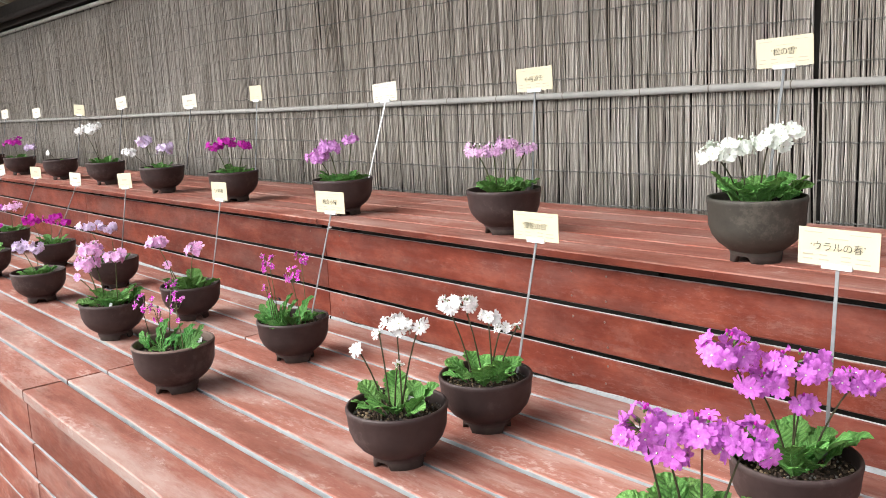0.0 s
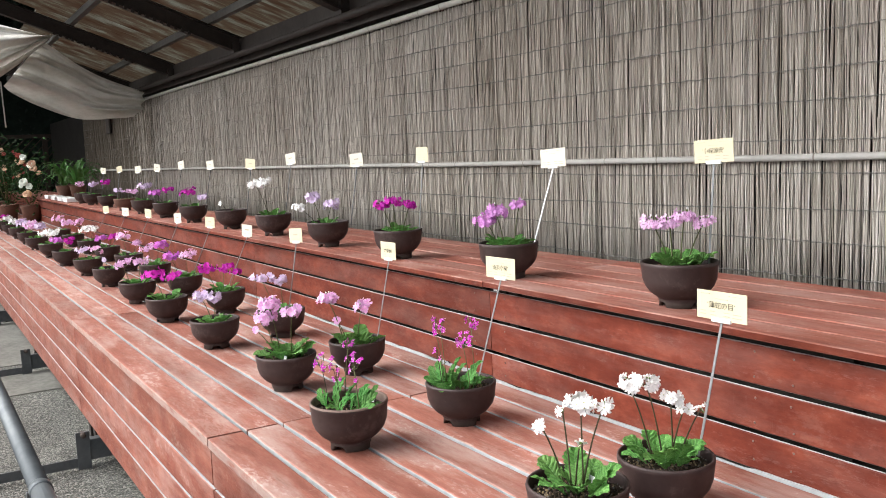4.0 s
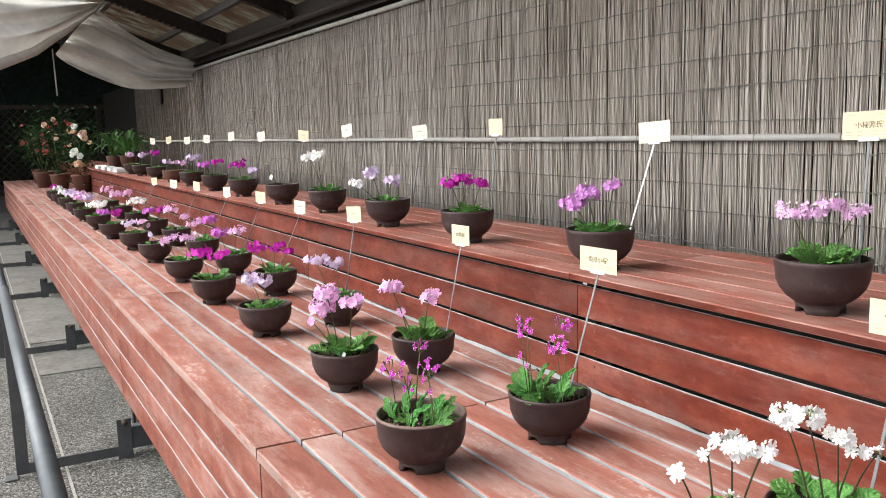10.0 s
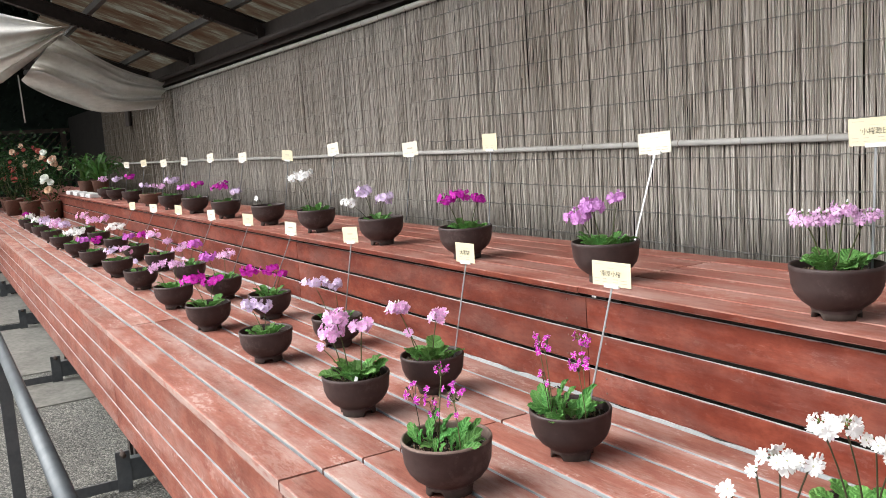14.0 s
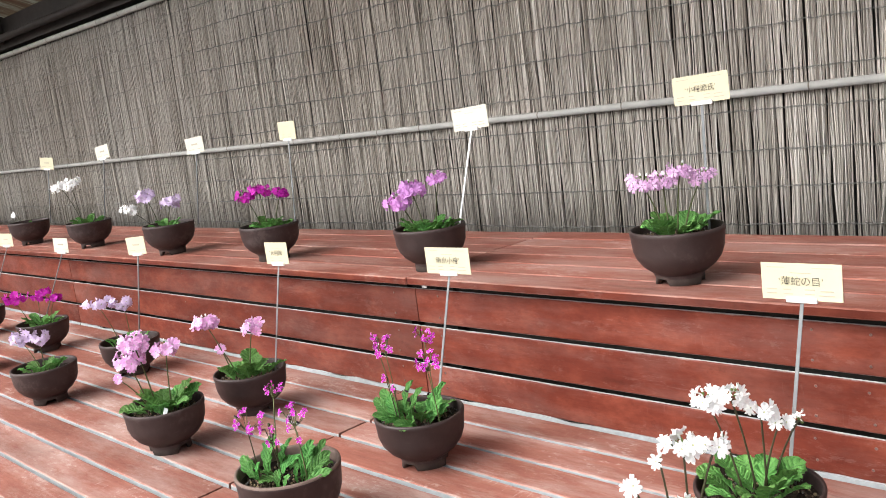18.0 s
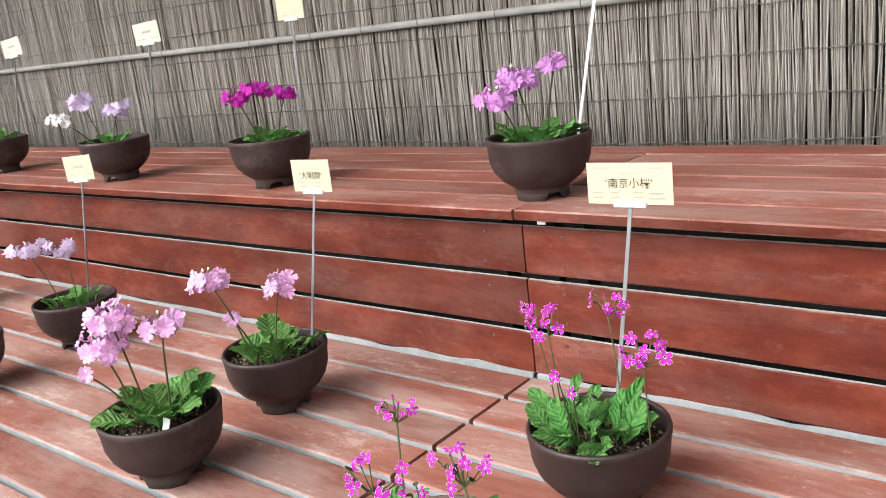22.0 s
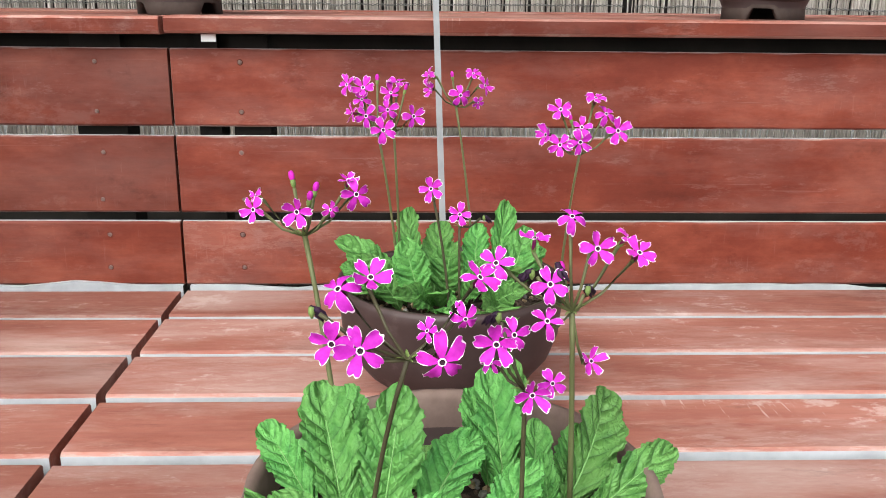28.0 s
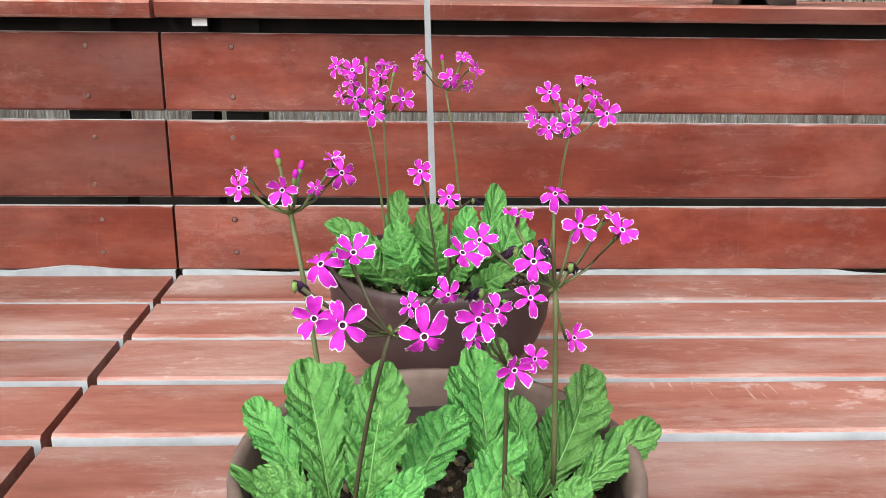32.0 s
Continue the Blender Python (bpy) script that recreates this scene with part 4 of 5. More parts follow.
def potted(x, y, z, label, style="brown", near=False, turn=0.0):
    plant = tagged(new("potted_primrose"), label, "potted plant", "potted primroses")
    plant.matrix_basis = Matrix.Translation((x, y, z))
    put("pot", POTS[style], plant, Matrix.Rotation(turn, 4, "Z"), {"brown": "dark brown unglazed clay bowl on cloud feet", "worn": "brown unglazed clay bowl with a worn pale rim", "grey": "grey unglazed clay bowl on cloud feet", "red": "reddish clay bowl"}[style])
    put("soil", SOIL["near" if near else "far"], plant, Matrix.Translation((0, 0, {"brown": 0, "worn": -0.001, "grey": 0.013, "red": -0.006}[style])))
    return plant

# ---- primroses on the bench ----
RIGHT = Vector((0.65, 0.76, 0)).normalized()
# x, y, tier, pot, near, leaf count, leaf length, heads (across, height, kind, flowers, spread, size), label
PLANT_NO = itertools.count()


def bloom(x, y, tier, style, near, nl, ll, heads, label):
    rg = random.Random(100 + next(PLANT_NO))
    p = potted(x, y, HIGH if tier else LOW, label, style, near, rg.uniform(0, 2))
    top = {"brown": 0.092, "grey": 0.105, "red": 0.086}[style]
    leaves(p, rg, nl, ll * (1.0 if near else 0.82), near, (28, 62) if near else (25, 60), top - 0.004, 0.034)
    if near:
        leaves(p, rg, nl, ll * 0.85, near, (30, 58), top - 0.004, 0.036)
        leaves(p, rg, nl // 2, ll * 0.7, near, (40, 70), top - 0.004, 0.022)
    else:
        leaves(p, rg, nl, ll * 0.7, near, (32, 62), top - 0.004, 0.036)
    for u, h, kind, n, spread, size in heads:
        hub = RIGHT * u + Vector((0, rg.uniform(-0.02, 0.0), h))
        base = Vector((hub.x * 0.35 + rg.uniform(-0.01, 0.01), hub.y * 0.35 + rg.uniform(-0.01, 0.01), top - 0.004))
        if not near:
            n, spread, size = n + 3 if n > 2 else n, spread * 1.12, size * 1.1
        head(p, rg, base, hub, kind, n, spread, size, near, kind in ("white", "cream", "orchid"), (0.5, -1, 0.2) if x < 0.3 else (0.35, -1, 0.2))


bloom(1.56, 1.00, 0, "brown", True, 9, 0.066, [(-0.051, 0.232, "orchid", 12, 0.036, 0.0150), (-0.022, 0.197, "orchid", 7, 0.026, 0.0155), (0.017, 0.217, "orchid", 14, 0.038, 0.0150), (0.065, 0.202, "orchid", 13, 0.038, 0.0160)], "orchid-pink primrose in full bloom in a brown bowl")
bloom(1.550, 1.262, 0, "brown", True, 10, 0.070, [(-0.086, 0.262, "orchid", 12, 0.036, 0.0165), (-0.048, 0.207, "orchid", 9, 0.034, 0.0165), (0.010, 0.234, "orchid", 13, 0.038, 0.0165), (0.014, 0.183, "orchid", 2, 0.014, 0.0165), (0.083, 0.204, "orchid", 9, 0.034, 0.0165)], "orchid-pink primrose with a name card in a brown bowl")
bloom(0.9625, 1.0176, 0, "brown", True, 7, 0.064, [(-0.052, 0.204, "white", 2, 0.012, 0.0125), (-0.018, 0.231, "white", 1, 0.006, 0.0125), (0.013, 0.240, "white", 8, 0.024, 0.0130), (0.056, 0.238, "white", 3, 0.017, 0.0125), (0.012, 0.174, "white", 1, 0.006, 0.0135)], "white primrose on dark stems in a brown bowl")
bloom(0.9605, 1.231, 0, "brown", True, 7, 0.062, [(-0.064, 0.236, "white", 7, 0.022, 0.0130), (-0.025, 0.240, "white", 6, 0.022, 0.0130), (0.012, 0.209, "white", 4, 0.018, 0.0130), (0.042, 0.193, "white", 2, 0.010, 0.0135), (0.067, 0.192, "white", 1, 0.005, 0.0125)], "white primrose with a name card in a brown bowl")
bloom(-0.306, 0.994, 0, "brown", True, 9, 0.066, [(-0.058, 0.205, "pale", 16, 0.036, 0.0150), (-0.028, 0.25, "pale", 16, 0.036, 0.0150), (0.036, 0.225, "pale", 12, 0.032, 0.0155), (-0.085, 0.175, "pale", 1, 0.004, 0.013)], "pale pink primrose with large ruffled flowers")
bloom(-0.335, 1.240, 0, "brown", True, 7, 0.056, [(-0.078, 0.232, "pale", 20, 0.030, 0.0140), (0.03, 0.205, "pale", 8, 0.026, 0.0160), (-0.058, 0.165, "pale", 1, 0.004, 0.0150)], "pale pink primrose with a name card in a brown bowl")
bloom(-1.016, 1.001, 0, "brown", False, 9, 0.055, [(-0.045, 0.185, "lilac", 7, 0.026, 0.0115), (0.005, 0.18, "lilac", 6, 0.024, 0.0115)], "small pale lilac primrose in a brown bowl")
bloom(-1.028, 1.263, 0, "brown", False, 7, 0.055, [(-0.06, 0.215, "lilac", 6, 0.028, 0.013), (0.005, 0.212, "lilac", 6, 0.026, 0.013)], "pale lilac primrose with a card on a thin stake")
bloom(-1.675, 0.996, 0, "brown", False, 8, 0.062, [(-0.045, 0.188, "deep", 8, 0.034, 0.0145), (0.035, 0.185, "deep", 8, 0.034, 0.0145)], "deep magenta primrose in a brown bowl")
bloom(-1.695, 1.257, 0, "brown", False, 8, 0.06, [(-0.07, 0.20, "deep", 6, 0.034, 0.0135), (0.01, 0.195, "deep", 5, 0.03, 0.0135), (0.06, 0.18, "deep", 3, 0.02, 0.012)], "deep magenta primrose with a card on a thin stake")
bloom(-2.286, 1.010, 0, "brown", False, 7, 0.062, [(-0.055, 0.185, "pink", 8, 0.034, 0.0145), (0.02, 0.20, "pink", 8, 0.034, 0.0145)], "orchid-purple primrose in a brown bowl")
bloom(-2.324, 1.251, 0, "brown", False, 7, 0.06, [(-0.06, 0.20, "orchid", 7, 0.034, 0.014), (0.03, 0.205, "pink", 7, 0.034, 0.0145)], "orchid-purple primrose with a card on a thin stake")
bloom(-3.013, 1.016, 0, "brown", False, 5, 0.045, [(0.0, 0.15, "lilac", 2, 0.014, 0.012)], "primrose almost past flowering in a brown bowl")
bloom(-2.98, 1.262, 0, "brown", False, 7, 0.055, [(-0.03, 0.19, "pink", 8, 0.034, 0.0145), (0.05, 0.21, "orchid", 6, 0.03, 0.0145)], "orchid-pink primrose in a brown bowl")
bloom(-3.633, 1.012, 0, "brown", False, 7, 0.05, [(-0.03, 0.15, "lilac", 7, 0.032, 0.014), (0.05, 0.15, "pale", 5, 0.028, 0.014)], "pale lilac primrose in a brown bowl")
bloom(-3.66, 1.262, 0, "brown", False, 7, 0.05, [(-0.02, 0.22, "pale", 9, 0.036, 0.0145), (0.06, 0.17, "pink", 4, 0.026, 0.014)], "pale pink primrose in a brown bowl")
bloom(-4.33, 0.985, 0, "brown", False, 6, 0.05, [(-0.05, 0.17, "orchid", 7, 0.034, 0.0145), (0.03, 0.165, "deep", 6, 0.03, 0.0145)], "magenta primrose in a brown bowl")
bloom(-4.36, 1.262, 0, "brown", False, 6, 0.05, [(-0.03, 0.16, "orchid", 7, 0.034, 0.014), (0.05, 0.16, "deep", 5, 0.03, 0.014)], "magenta primrose in a brown bowl")
bloom(-5.04, 0.985, 0, "brown", False, 7, 0.06, [(-0.02, 0.175, "white", 10, 0.042, 0.016), (0.05, 0.175, "white", 8, 0.036, 0.016)], "white primrose in a brown bowl")
bloom(-5.06, 1.262, 0, "brown", False, 6, 0.05, [(-0.02, 0.185, "white", 8, 0.036, 0.016), (0.05, 0.18, "white", 6, 0.03, 0.016)], "white primrose in a brown bowl")
bloom(-5.79, 0.975, 0, "brown", False, 6, 0.05, [(-0.04, 0.19, "pale", 9, 0.042, 0.0165), (0.05, 0.19, "lilac", 8, 0.038, 0.0165)], "pale pink primrose in a brown bowl")
bloom(-5.80, 1.262, 0, "brown", False, 6, 0.05, [(-0.03, 0.20, "pale", 9, 0.042, 0.0165), (0.05, 0.20, "pale", 8, 0.038, 0.0165)], "pale pink primrose in a brown bowl")
bloom(-6.50, 0.985, 0, "brown", False, 6, 0.05, [(-0.03, 0.18, "lilac", 9, 0.04, 0.016), (0.05, 0.18, "pale", 8, 0.036, 0.016)], "pale lilac primrose in a brown bowl")
bloom(-6.52, 1.262, 0, "brown", False, 6, 0.05, [(0.0, 0.20, "pale", 9, 0.045, 0.0165)], "pale pink primrose in a brown bowl")
bloom(-7.25, 0.985, 0, "brown", False, 6, 0.05, [(-0.03, 0.16, "white", 9, 0.04, 0.016), (0.05, 0.16, "lilac", 7, 0.036, 0.016)], "white and lilac primrose in a brown bowl")
bloom(-7.95, 0.985, 0, "brown", False, 6, 0.05, [(-0.02, 0.16, "white", 9, 0.04, 0.016)], "white primrose in a brown bowl")
bloom(-8.6, 0.985, 0, "brown", False, 6, 0.05, [(0.0, 0.15, "deep", 8, 0.036, 0.016)], "deep magenta primrose in a brown bowl")
bloom(1.288, 1.620, 1, "grey", True, 12, 0.068, [(-0.062, 0.19, "cream", 15, 0.034, 0.0135), (-0.03, 0.205, "cream", 11, 0.03, 0.0135), (0.028, 0.21, "cream", 14, 0.034, 0.0135), (0.055, 0.225, "cream", 12, 0.03, 0.0135)], "greenish-white primrose in a tall grey bowl")
bloom(0.655, 1.600, 1, "brown", True, 8, 0.058, [(-0.055, 0.190, "pink", 16, 0.030, 0.0115), (-0.02, 0.192, "pink", 10, 0.026, 0.0115), (0.022, 0.208, "pink", 13, 0.026, 0.0115), (0.055, 0.190, "pink", 13, 0.026, 0.0115)], "soft pink primrose with a name card in a brown bowl")
bloom(-0.004, 1.592, 1, "brown", True, 10, 0.05, [(-0.06, 0.168, "droop", 10, 0.030, 0.0160), (-0.02, 0.195, "droop", 12, 0.036, 0.0160), (0.042, 0.215, "droop", 5, 0.022, 0.015)], "lilac-pink primrose with nodding flowers")
bloom(-0.690, 1.597, 1, "brown", True, 8, 0.045, [(-0.045, 0.19, "deep", 15, 0.032, 0.0120), (0.0, 0.202, "deep", 14, 0.03, 0.0120), (0.05, 0.190, "deep", 13, 0.028, 0.0118)], "deep magenta primrose in a brown bowl")
bloom(-1.305, 1.598, 1, "brown", False, 7, 0.048, [(-0.055, 0.205, "lilac", 6, 0.030, 0.0155), (0.025, 0.17, "lilac", 6, 0.030, 0.0150), (-0.11, 0.165, "white", 4, 0.022, 0.0140)], "white and lilac primrose with a leaning stem")
bloom(-2.03, 1.63, 1, "brown", False, 8, 0.058, [(-0.075, 0.25, "white", 8, 0.030, 0.0155), (-0.03, 0.255, "white", 8, 0.030, 0.0155)], "tall white primrose in a brown bowl")
bloom(-2.662, 1.622, 1, "brown", False, 3, 0.03, [(-0.04, 0.14, "white", 1, 0.008, 0.0140)], "nearly bare primrose bowl with one white flower")
bloom(-3.40, 1.620, 1, "brown", False, 6, 0.05, [(-0.02, 0.185, "deep", 10, 0.042, 0.0150), (0.08, 0.15, "lilac", 6, 0.028, 0.0150)], "deep magenta primrose beside a pale lilac spray")
bloom(-4.10, 1.625, 1, "brown", False, 6, 0.05, [(-0.05, 0.17, "orchid", 7, 0.034, 0.0145), (0.03, 0.185, "deep", 8, 0.036, 0.0145)], "magenta primrose in a brown bowl")
bloom(-4.78, 1.625, 1, "brown", False, 6, 0.05, [(-0.05, 0.165, "pink", 6, 0.03, 0.0145), (0.04, 0.205, "lilac", 9, 0.038, 0.0150)], "pale lilac primrose in a brown bowl")
bloom(-5.45, 1.630, 1, "red", False, 4, 0.035, [(-0.04, 0.165, "lilac", 4, 0.03, 0.013), (0.03, 0.155, "pink", 3, 0.02, 0.012)], "sparse lilac primrose in a reddish bowl")
bloom(-6.20, 1.635, 1, "brown", False, 7, 0.05, [(0.0, 0.215, "deep", 8, 0.038, 0.0150)], "magenta primrose in a brown bowl")
bloom(-6.95, 1.635, 1, "brown", False, 6, 0.05, [(0.02, 0.195, "lilac", 8, 0.04, 0.0150)], "pale lilac primrose in a brown bowl")
bloom(-7.45, 1.635, 1, "brown", False, 6, 0.05, [(-0.02, 0.19, "pink", 8, 0.04, 0.0150)], "lilac-pink primrose in a brown bowl")

# the two magenta primroses with white-edged petals


def spray(plant, mat, base, hub, flowers, buds=()):
    """A stem with its umbel: flowers as place, radius, bearing and lift of the face; buds as place and kind (closed, shrivelled)."""
    o = plant.matrix_basis.translation
    base, hub = Vector(base) - o, Vector(hub) - o
    base.z = 0.086
    stem = grow_stem(plant, base, hub, 0.0014 if plant is front and mat is M_STEM else 0.0011, mat)
    for k in range(5):
        put("bract", BRACT, stem, Matrix.Translation(hub) @ Matrix.Rotation(1.257 * k + STAR.uniform(-0.4, 0.4), 4, "Z") @ Matrix.Rotation(-radians(STAR.uniform(5, 45)), 4, "Y") @ Matrix.Scale(STAR.uniform(0.005, 0.008), 4))
    for x, y, z, r, az, el in flowers:
        p = Vector((x, y, z)) - o
        az, el = radians(az + STAR.uniform(-10, 10)), radians(el + STAR.uniform(-8, 8))
        face = Vector((math.sin(az) * math.cos(el), -math.cos(az) * math.cos(el), math.sin(el)))
        put("flower", flower_of("star", True, STAR), stem, Matrix.Translation(p) @ facing(face, STAR.uniform(0, 6)) @ Matrix.Scale(r, 4))
        pedicel(stem, hub, p - face * r * 0.85, mat)
    for x, y, z, k in buds:
        p = Vector((x, y, z)) - o
        d = (p - hub).normalized()
        if k:
            put("wilted_flower", WILT, stem, Matrix.Translation(p) @ Matrix.Rotation(STAR.uniform(0, 6), 4, "Z") @ Matrix.Scale(0.0066, 4), "shrivelled dark purple flower")
        else:
            put("bud", BUD["deep"], stem, Matrix.Translation(p) @ facing(d, STAR.uniform(0, 6)) @ Matrix.Scale(0.0052, 4))
        pedicel(stem, hub, p - d * 0.003, mat)


def broad_leaves(plant, rows):
    """Leaves given by foot, tip and width."""
    o = plant.matrix_basis.translation
    for bx, by, bz, tx, ty, tz, wide in rows:
        tip = Vector((tx, ty, tz)) - o
        foot = Vector((bx, by, bz)) - o
        foot = Vector((foot.x, foot.y, 0.0)) * 0.8 + Vector((0, 0, 0.088))
        ahead = tip - foot
        length = ahead.length * (0.95 if plant is front else 0.98)
        ahead.normalize()
        up = Vector((STAR.uniform(-0.35, 0.35), -0.75, 0.6))
        up = (up - ahead * up.dot(ahead)).normalized()
        side = up.cross(ahead)
        m = Matrix((ahead, side, up)).transposed().to_4x4()
        put("leaf", STAR.choice(BROAD), plant, Matrix.Translation(foot) @ m @ Matrix.Diagonal((length, wide * (1.8 if plant is front else 1.5), length, 1)))


STAR = random.Random(77)
front = potted(0.2725, 0.919, LOW, "magenta primrose with white-edged petals and broad crinkled leaves", "worn", True, 0.6)
back = potted(0.284, 1.222, LOW, "magenta primrose with white-edged petals and a name card", "brown", True, 0.2)
spray(front, M_STEM, (0.225, 0.930, 0.721), (0.207, 0.954, 0.812),
      [(0.185, 0.954, 0.824, 0.0065, -25, 10), (0.185, 0.960, 0.829, 0.0048, -60, 40), (0.205, 0.946, 0.825, 0.0071, 0, 8), (0.230, 0.954, 0.831, 0.0075, 15, 5), (0.226, 0.960, 0.836, 0.0053, 20, 60), (0.219, 0.950, 0.825, 0.0042, 10, 20)],
      [(0.202, 0.958, 0.836, 0), (0.212, 0.954, 0.832, 0), (0.210, 0.950, 0.829, 0)])
spray(front, M_STEM_D, (0.235, 0.885, 0.713), (0.253, 0.865, 0.791),
      [(0.227, 0.861, 0.799, 0.0087, -15, 10), (0.237, 0.857, 0.798, 0.0096, 0, 10), (0.229, 0.869, 0.816, 0.0080, -35, 35), (0.240, 0.873, 0.819, 0.0078, 15, 40), (0.265, 0.859, 0.793, 0.0099, 5, 8), (0.260, 0.865, 0.802, 0.0050, -50, 30), (0.279, 0.879, 0.817, 0.0078, 35, 45), (0.274, 0.877, 0.802, 0.0058, 10, -10)],
      [(0.220, 0.865, 0.810, 1)])
spray(front, M_STEM_D, (0.299, 0.890, 0.708), (0.297, 0.880, 0.772),
      [(0.285, 0.872, 0.794, 0.0085, -5, 12), (0.293, 0.886, 0.792, 0.0073, 20, 20), (0.285, 0.890, 0.779, 0.0044, -10, -20), (0.299, 0.874, 0.773, 0.0074, 5, 8), (0.308, 0.884, 0.773, 0.0061, 15, 10)],
      [(0.287, 0.886, 0.800, 1)])
spray(front, M_STEM, (0.325, 0.920, 0.714), (0.320, 0.914, 0.791),
      [(0.318, 0.914, 0.831, 0.0066, 0, 45), (0.328, 0.910, 0.819, 0.0079, 5, 12), (0.346, 0.914, 0.816, 0.0076, 20, 40), (0.343, 0.922, 0.820, 0.0063, 60, 40), (0.310, 0.910, 0.804, 0.0082, -10, 35), (0.309, 0.908, 0.789, 0.0074, -5, 50), (0.329, 0.914, 0.769, 0.0067, 25, 30), (0.288, 0.910, 0.813, 0.0075, -30, 30), (0.304, 0.918, 0.821, 0.0069, 20, 80)],
      [(0.303, 0.914, 0.808, 1), (0.313, 0.914, 0.811, 1), (0.326, 0.914, 0.801, 1), (0.316, 0.917, 0.807, 0)])
spray(back, M_STEM, (0.246, 1.200, 0.755), (0.230, 1.188, 0.824),
      [(0.234, 1.182, 0.826, 0.0098, 0, 10), (0.222, 1.188, 0.835, 0.0087, -10, 10), (0.220, 1.192, 0.854, 0.0087, -10, 25), (0.209, 1.192, 0.856, 0.0083, -40, 20), (0.212, 1.194, 0.836, 0.0076, -60, 10), (0.219, 1.192, 0.846, 0.0067, 0, 10)],
      [(0.230, 1.188, 0.859, 0)])
spray(back, M_STEM, (0.246, 1.205, 0.754), (0.241, 1.195, 0.823),
      [(0.237, 1.191, 0.839, 0.0083, 0, 10), (0.239, 1.199, 0.850, 0.0076, 0, 30), (0.244, 1.201, 0.857, 0.0092, 20, 75), (0.255, 1.195, 0.834, 0.0092, 15, 10)],
      [(0.249, 1.195, 0.852, 0)])
spray(back, M_STEM, (0.305, 1.250, 0.751), (0.288, 1.257, 0.834),
      [(0.291, 1.251, 0.843, 0.0091, 0, 10), (0.267, 1.257, 0.857, 0.0083, -60, 20), (0.268, 1.257, 0.847, 0.0066, -40, 10), (0.301, 1.257, 0.859, 0.0065, 20, 50), (0.310, 1.257, 0.850, 0.0087, 50, 20), (0.305, 1.257, 0.837, 0.0057, 30, -10)],
      [(0.285, 1.257, 0.856, 0)])
spray(back, M_STEM, (0.364, 1.200, 0.745), (0.371, 1.178, 0.810),
      [(0.357, 1.182, 0.841, 0.0087, -10, 20), (0.372, 1.180, 0.829, 0.0083, 0, 20), (0.356, 1.172, 0.818, 0.0090, -10, 0), (0.370, 1.172, 0.820, 0.0098, 0, 0), (0.347, 1.178, 0.824, 0.0083, -40, 10), (0.389, 1.182, 0.838, 0.0083, 10, 30), (0.397, 1.178, 0.827, 0.0103, 15, 10), (0.381, 1.182, 0.849, 0.0078, 20, 70)],
      [(0.364, 1.178, 0.834, 0)])
spray(back, M_STEM_D, (0.282, 1.170, 0.748), (0.269, 1.165, 0.780),
      [(0.267, 1.162, 0.789, 0.0093, 0, 12)])
spray(back, M_STEM_D, (0.288, 1.170, 0.737), (0.287, 1.165, 0.761),
      [(0.287, 1.162, 0.771, 0.0086, 0, 15)],
      [(0.305, 1.175, 0.766, 1)])

broad_leaves(front, [
    (0.216, 0.900, 0.713, 0.212, 0.935, 0.755, 0.027), (0.200, 0.920, 0.715, 0.188, 0.940, 0.733, 0.019), (0.207, 0.905, 0.723, 0.187, 0.890, 0.722, 0.009),
    (0.232, 0.895, 0.715, 0.253, 0.905, 0.762, 0.028), (0.251, 0.900, 0.712, 0.283, 0.940, 0.729, 0.026), (0.227, 0.930, 0.708, 0.217, 0.965, 0.738, 0.029),
    (0.222, 0.875, 0.718, 0.203, 0.870, 0.733, 0.022), (0.240, 0.870, 0.717, 0.261, 0.865, 0.736, 0.017),
])
broad_leaves(front, [
    (0.303, 0.930, 0.706, 0.290, 0.960, 0.750, 0.024), (0.302, 0.960, 0.720, 0.305, 0.975, 0.747, 0.019), (0.315, 0.920, 0.711, 0.312, 0.940, 0.732, 0.016),
    (0.328, 0.915, 0.714, 0.354, 0.950, 0.741, 0.026), (0.338, 0.910, 0.705, 0.375, 0.930, 0.725, 0.020), (0.326, 0.870, 0.714, 0.329, 0.880, 0.724, 0.017),
    (0.284, 0.880, 0.710, 0.305, 0.900, 0.734, 0.021), (0.312, 0.870, 0.715, 0.300, 0.875, 0.726, 0.013), (0.323, 0.905, 0.710, 0.313, 0.910, 0.728, 0.010),
    (0.332, 0.930, 0.708, 0.334, 0.950, 0.724, 0.019), (0.296, 0.950, 0.701, 0.283, 0.965, 0.736, 0.019),
])
broad_leaves(back, [
    (0.245, 1.210, 0.697, 0.205, 1.200, 0.747, 0.030), (0.250, 1.210, 0.706, 0.251, 1.235, 0.761, 0.026), (0.267, 1.210, 0.705, 0.279, 1.235, 0.750, 0.033),
    (0.237, 1.185, 0.710, 0.222, 1.170, 0.740, 0.029), (0.258, 1.185, 0.705, 0.247, 1.180, 0.746, 0.033), (0.280, 1.210, 0.696, 0.280, 1.190, 0.742, 0.034),
    (0.319, 1.210, 0.700, 0.330, 1.250, 0.764, 0.024), (0.332, 1.210, 0.699, 0.344, 1.220, 0.747, 0.035), (0.313, 1.185, 0.704, 0.331, 1.160, 0.720, 0.025),
    (0.266, 1.185, 0.700, 0.251, 1.140, 0.725, 0.024),
])
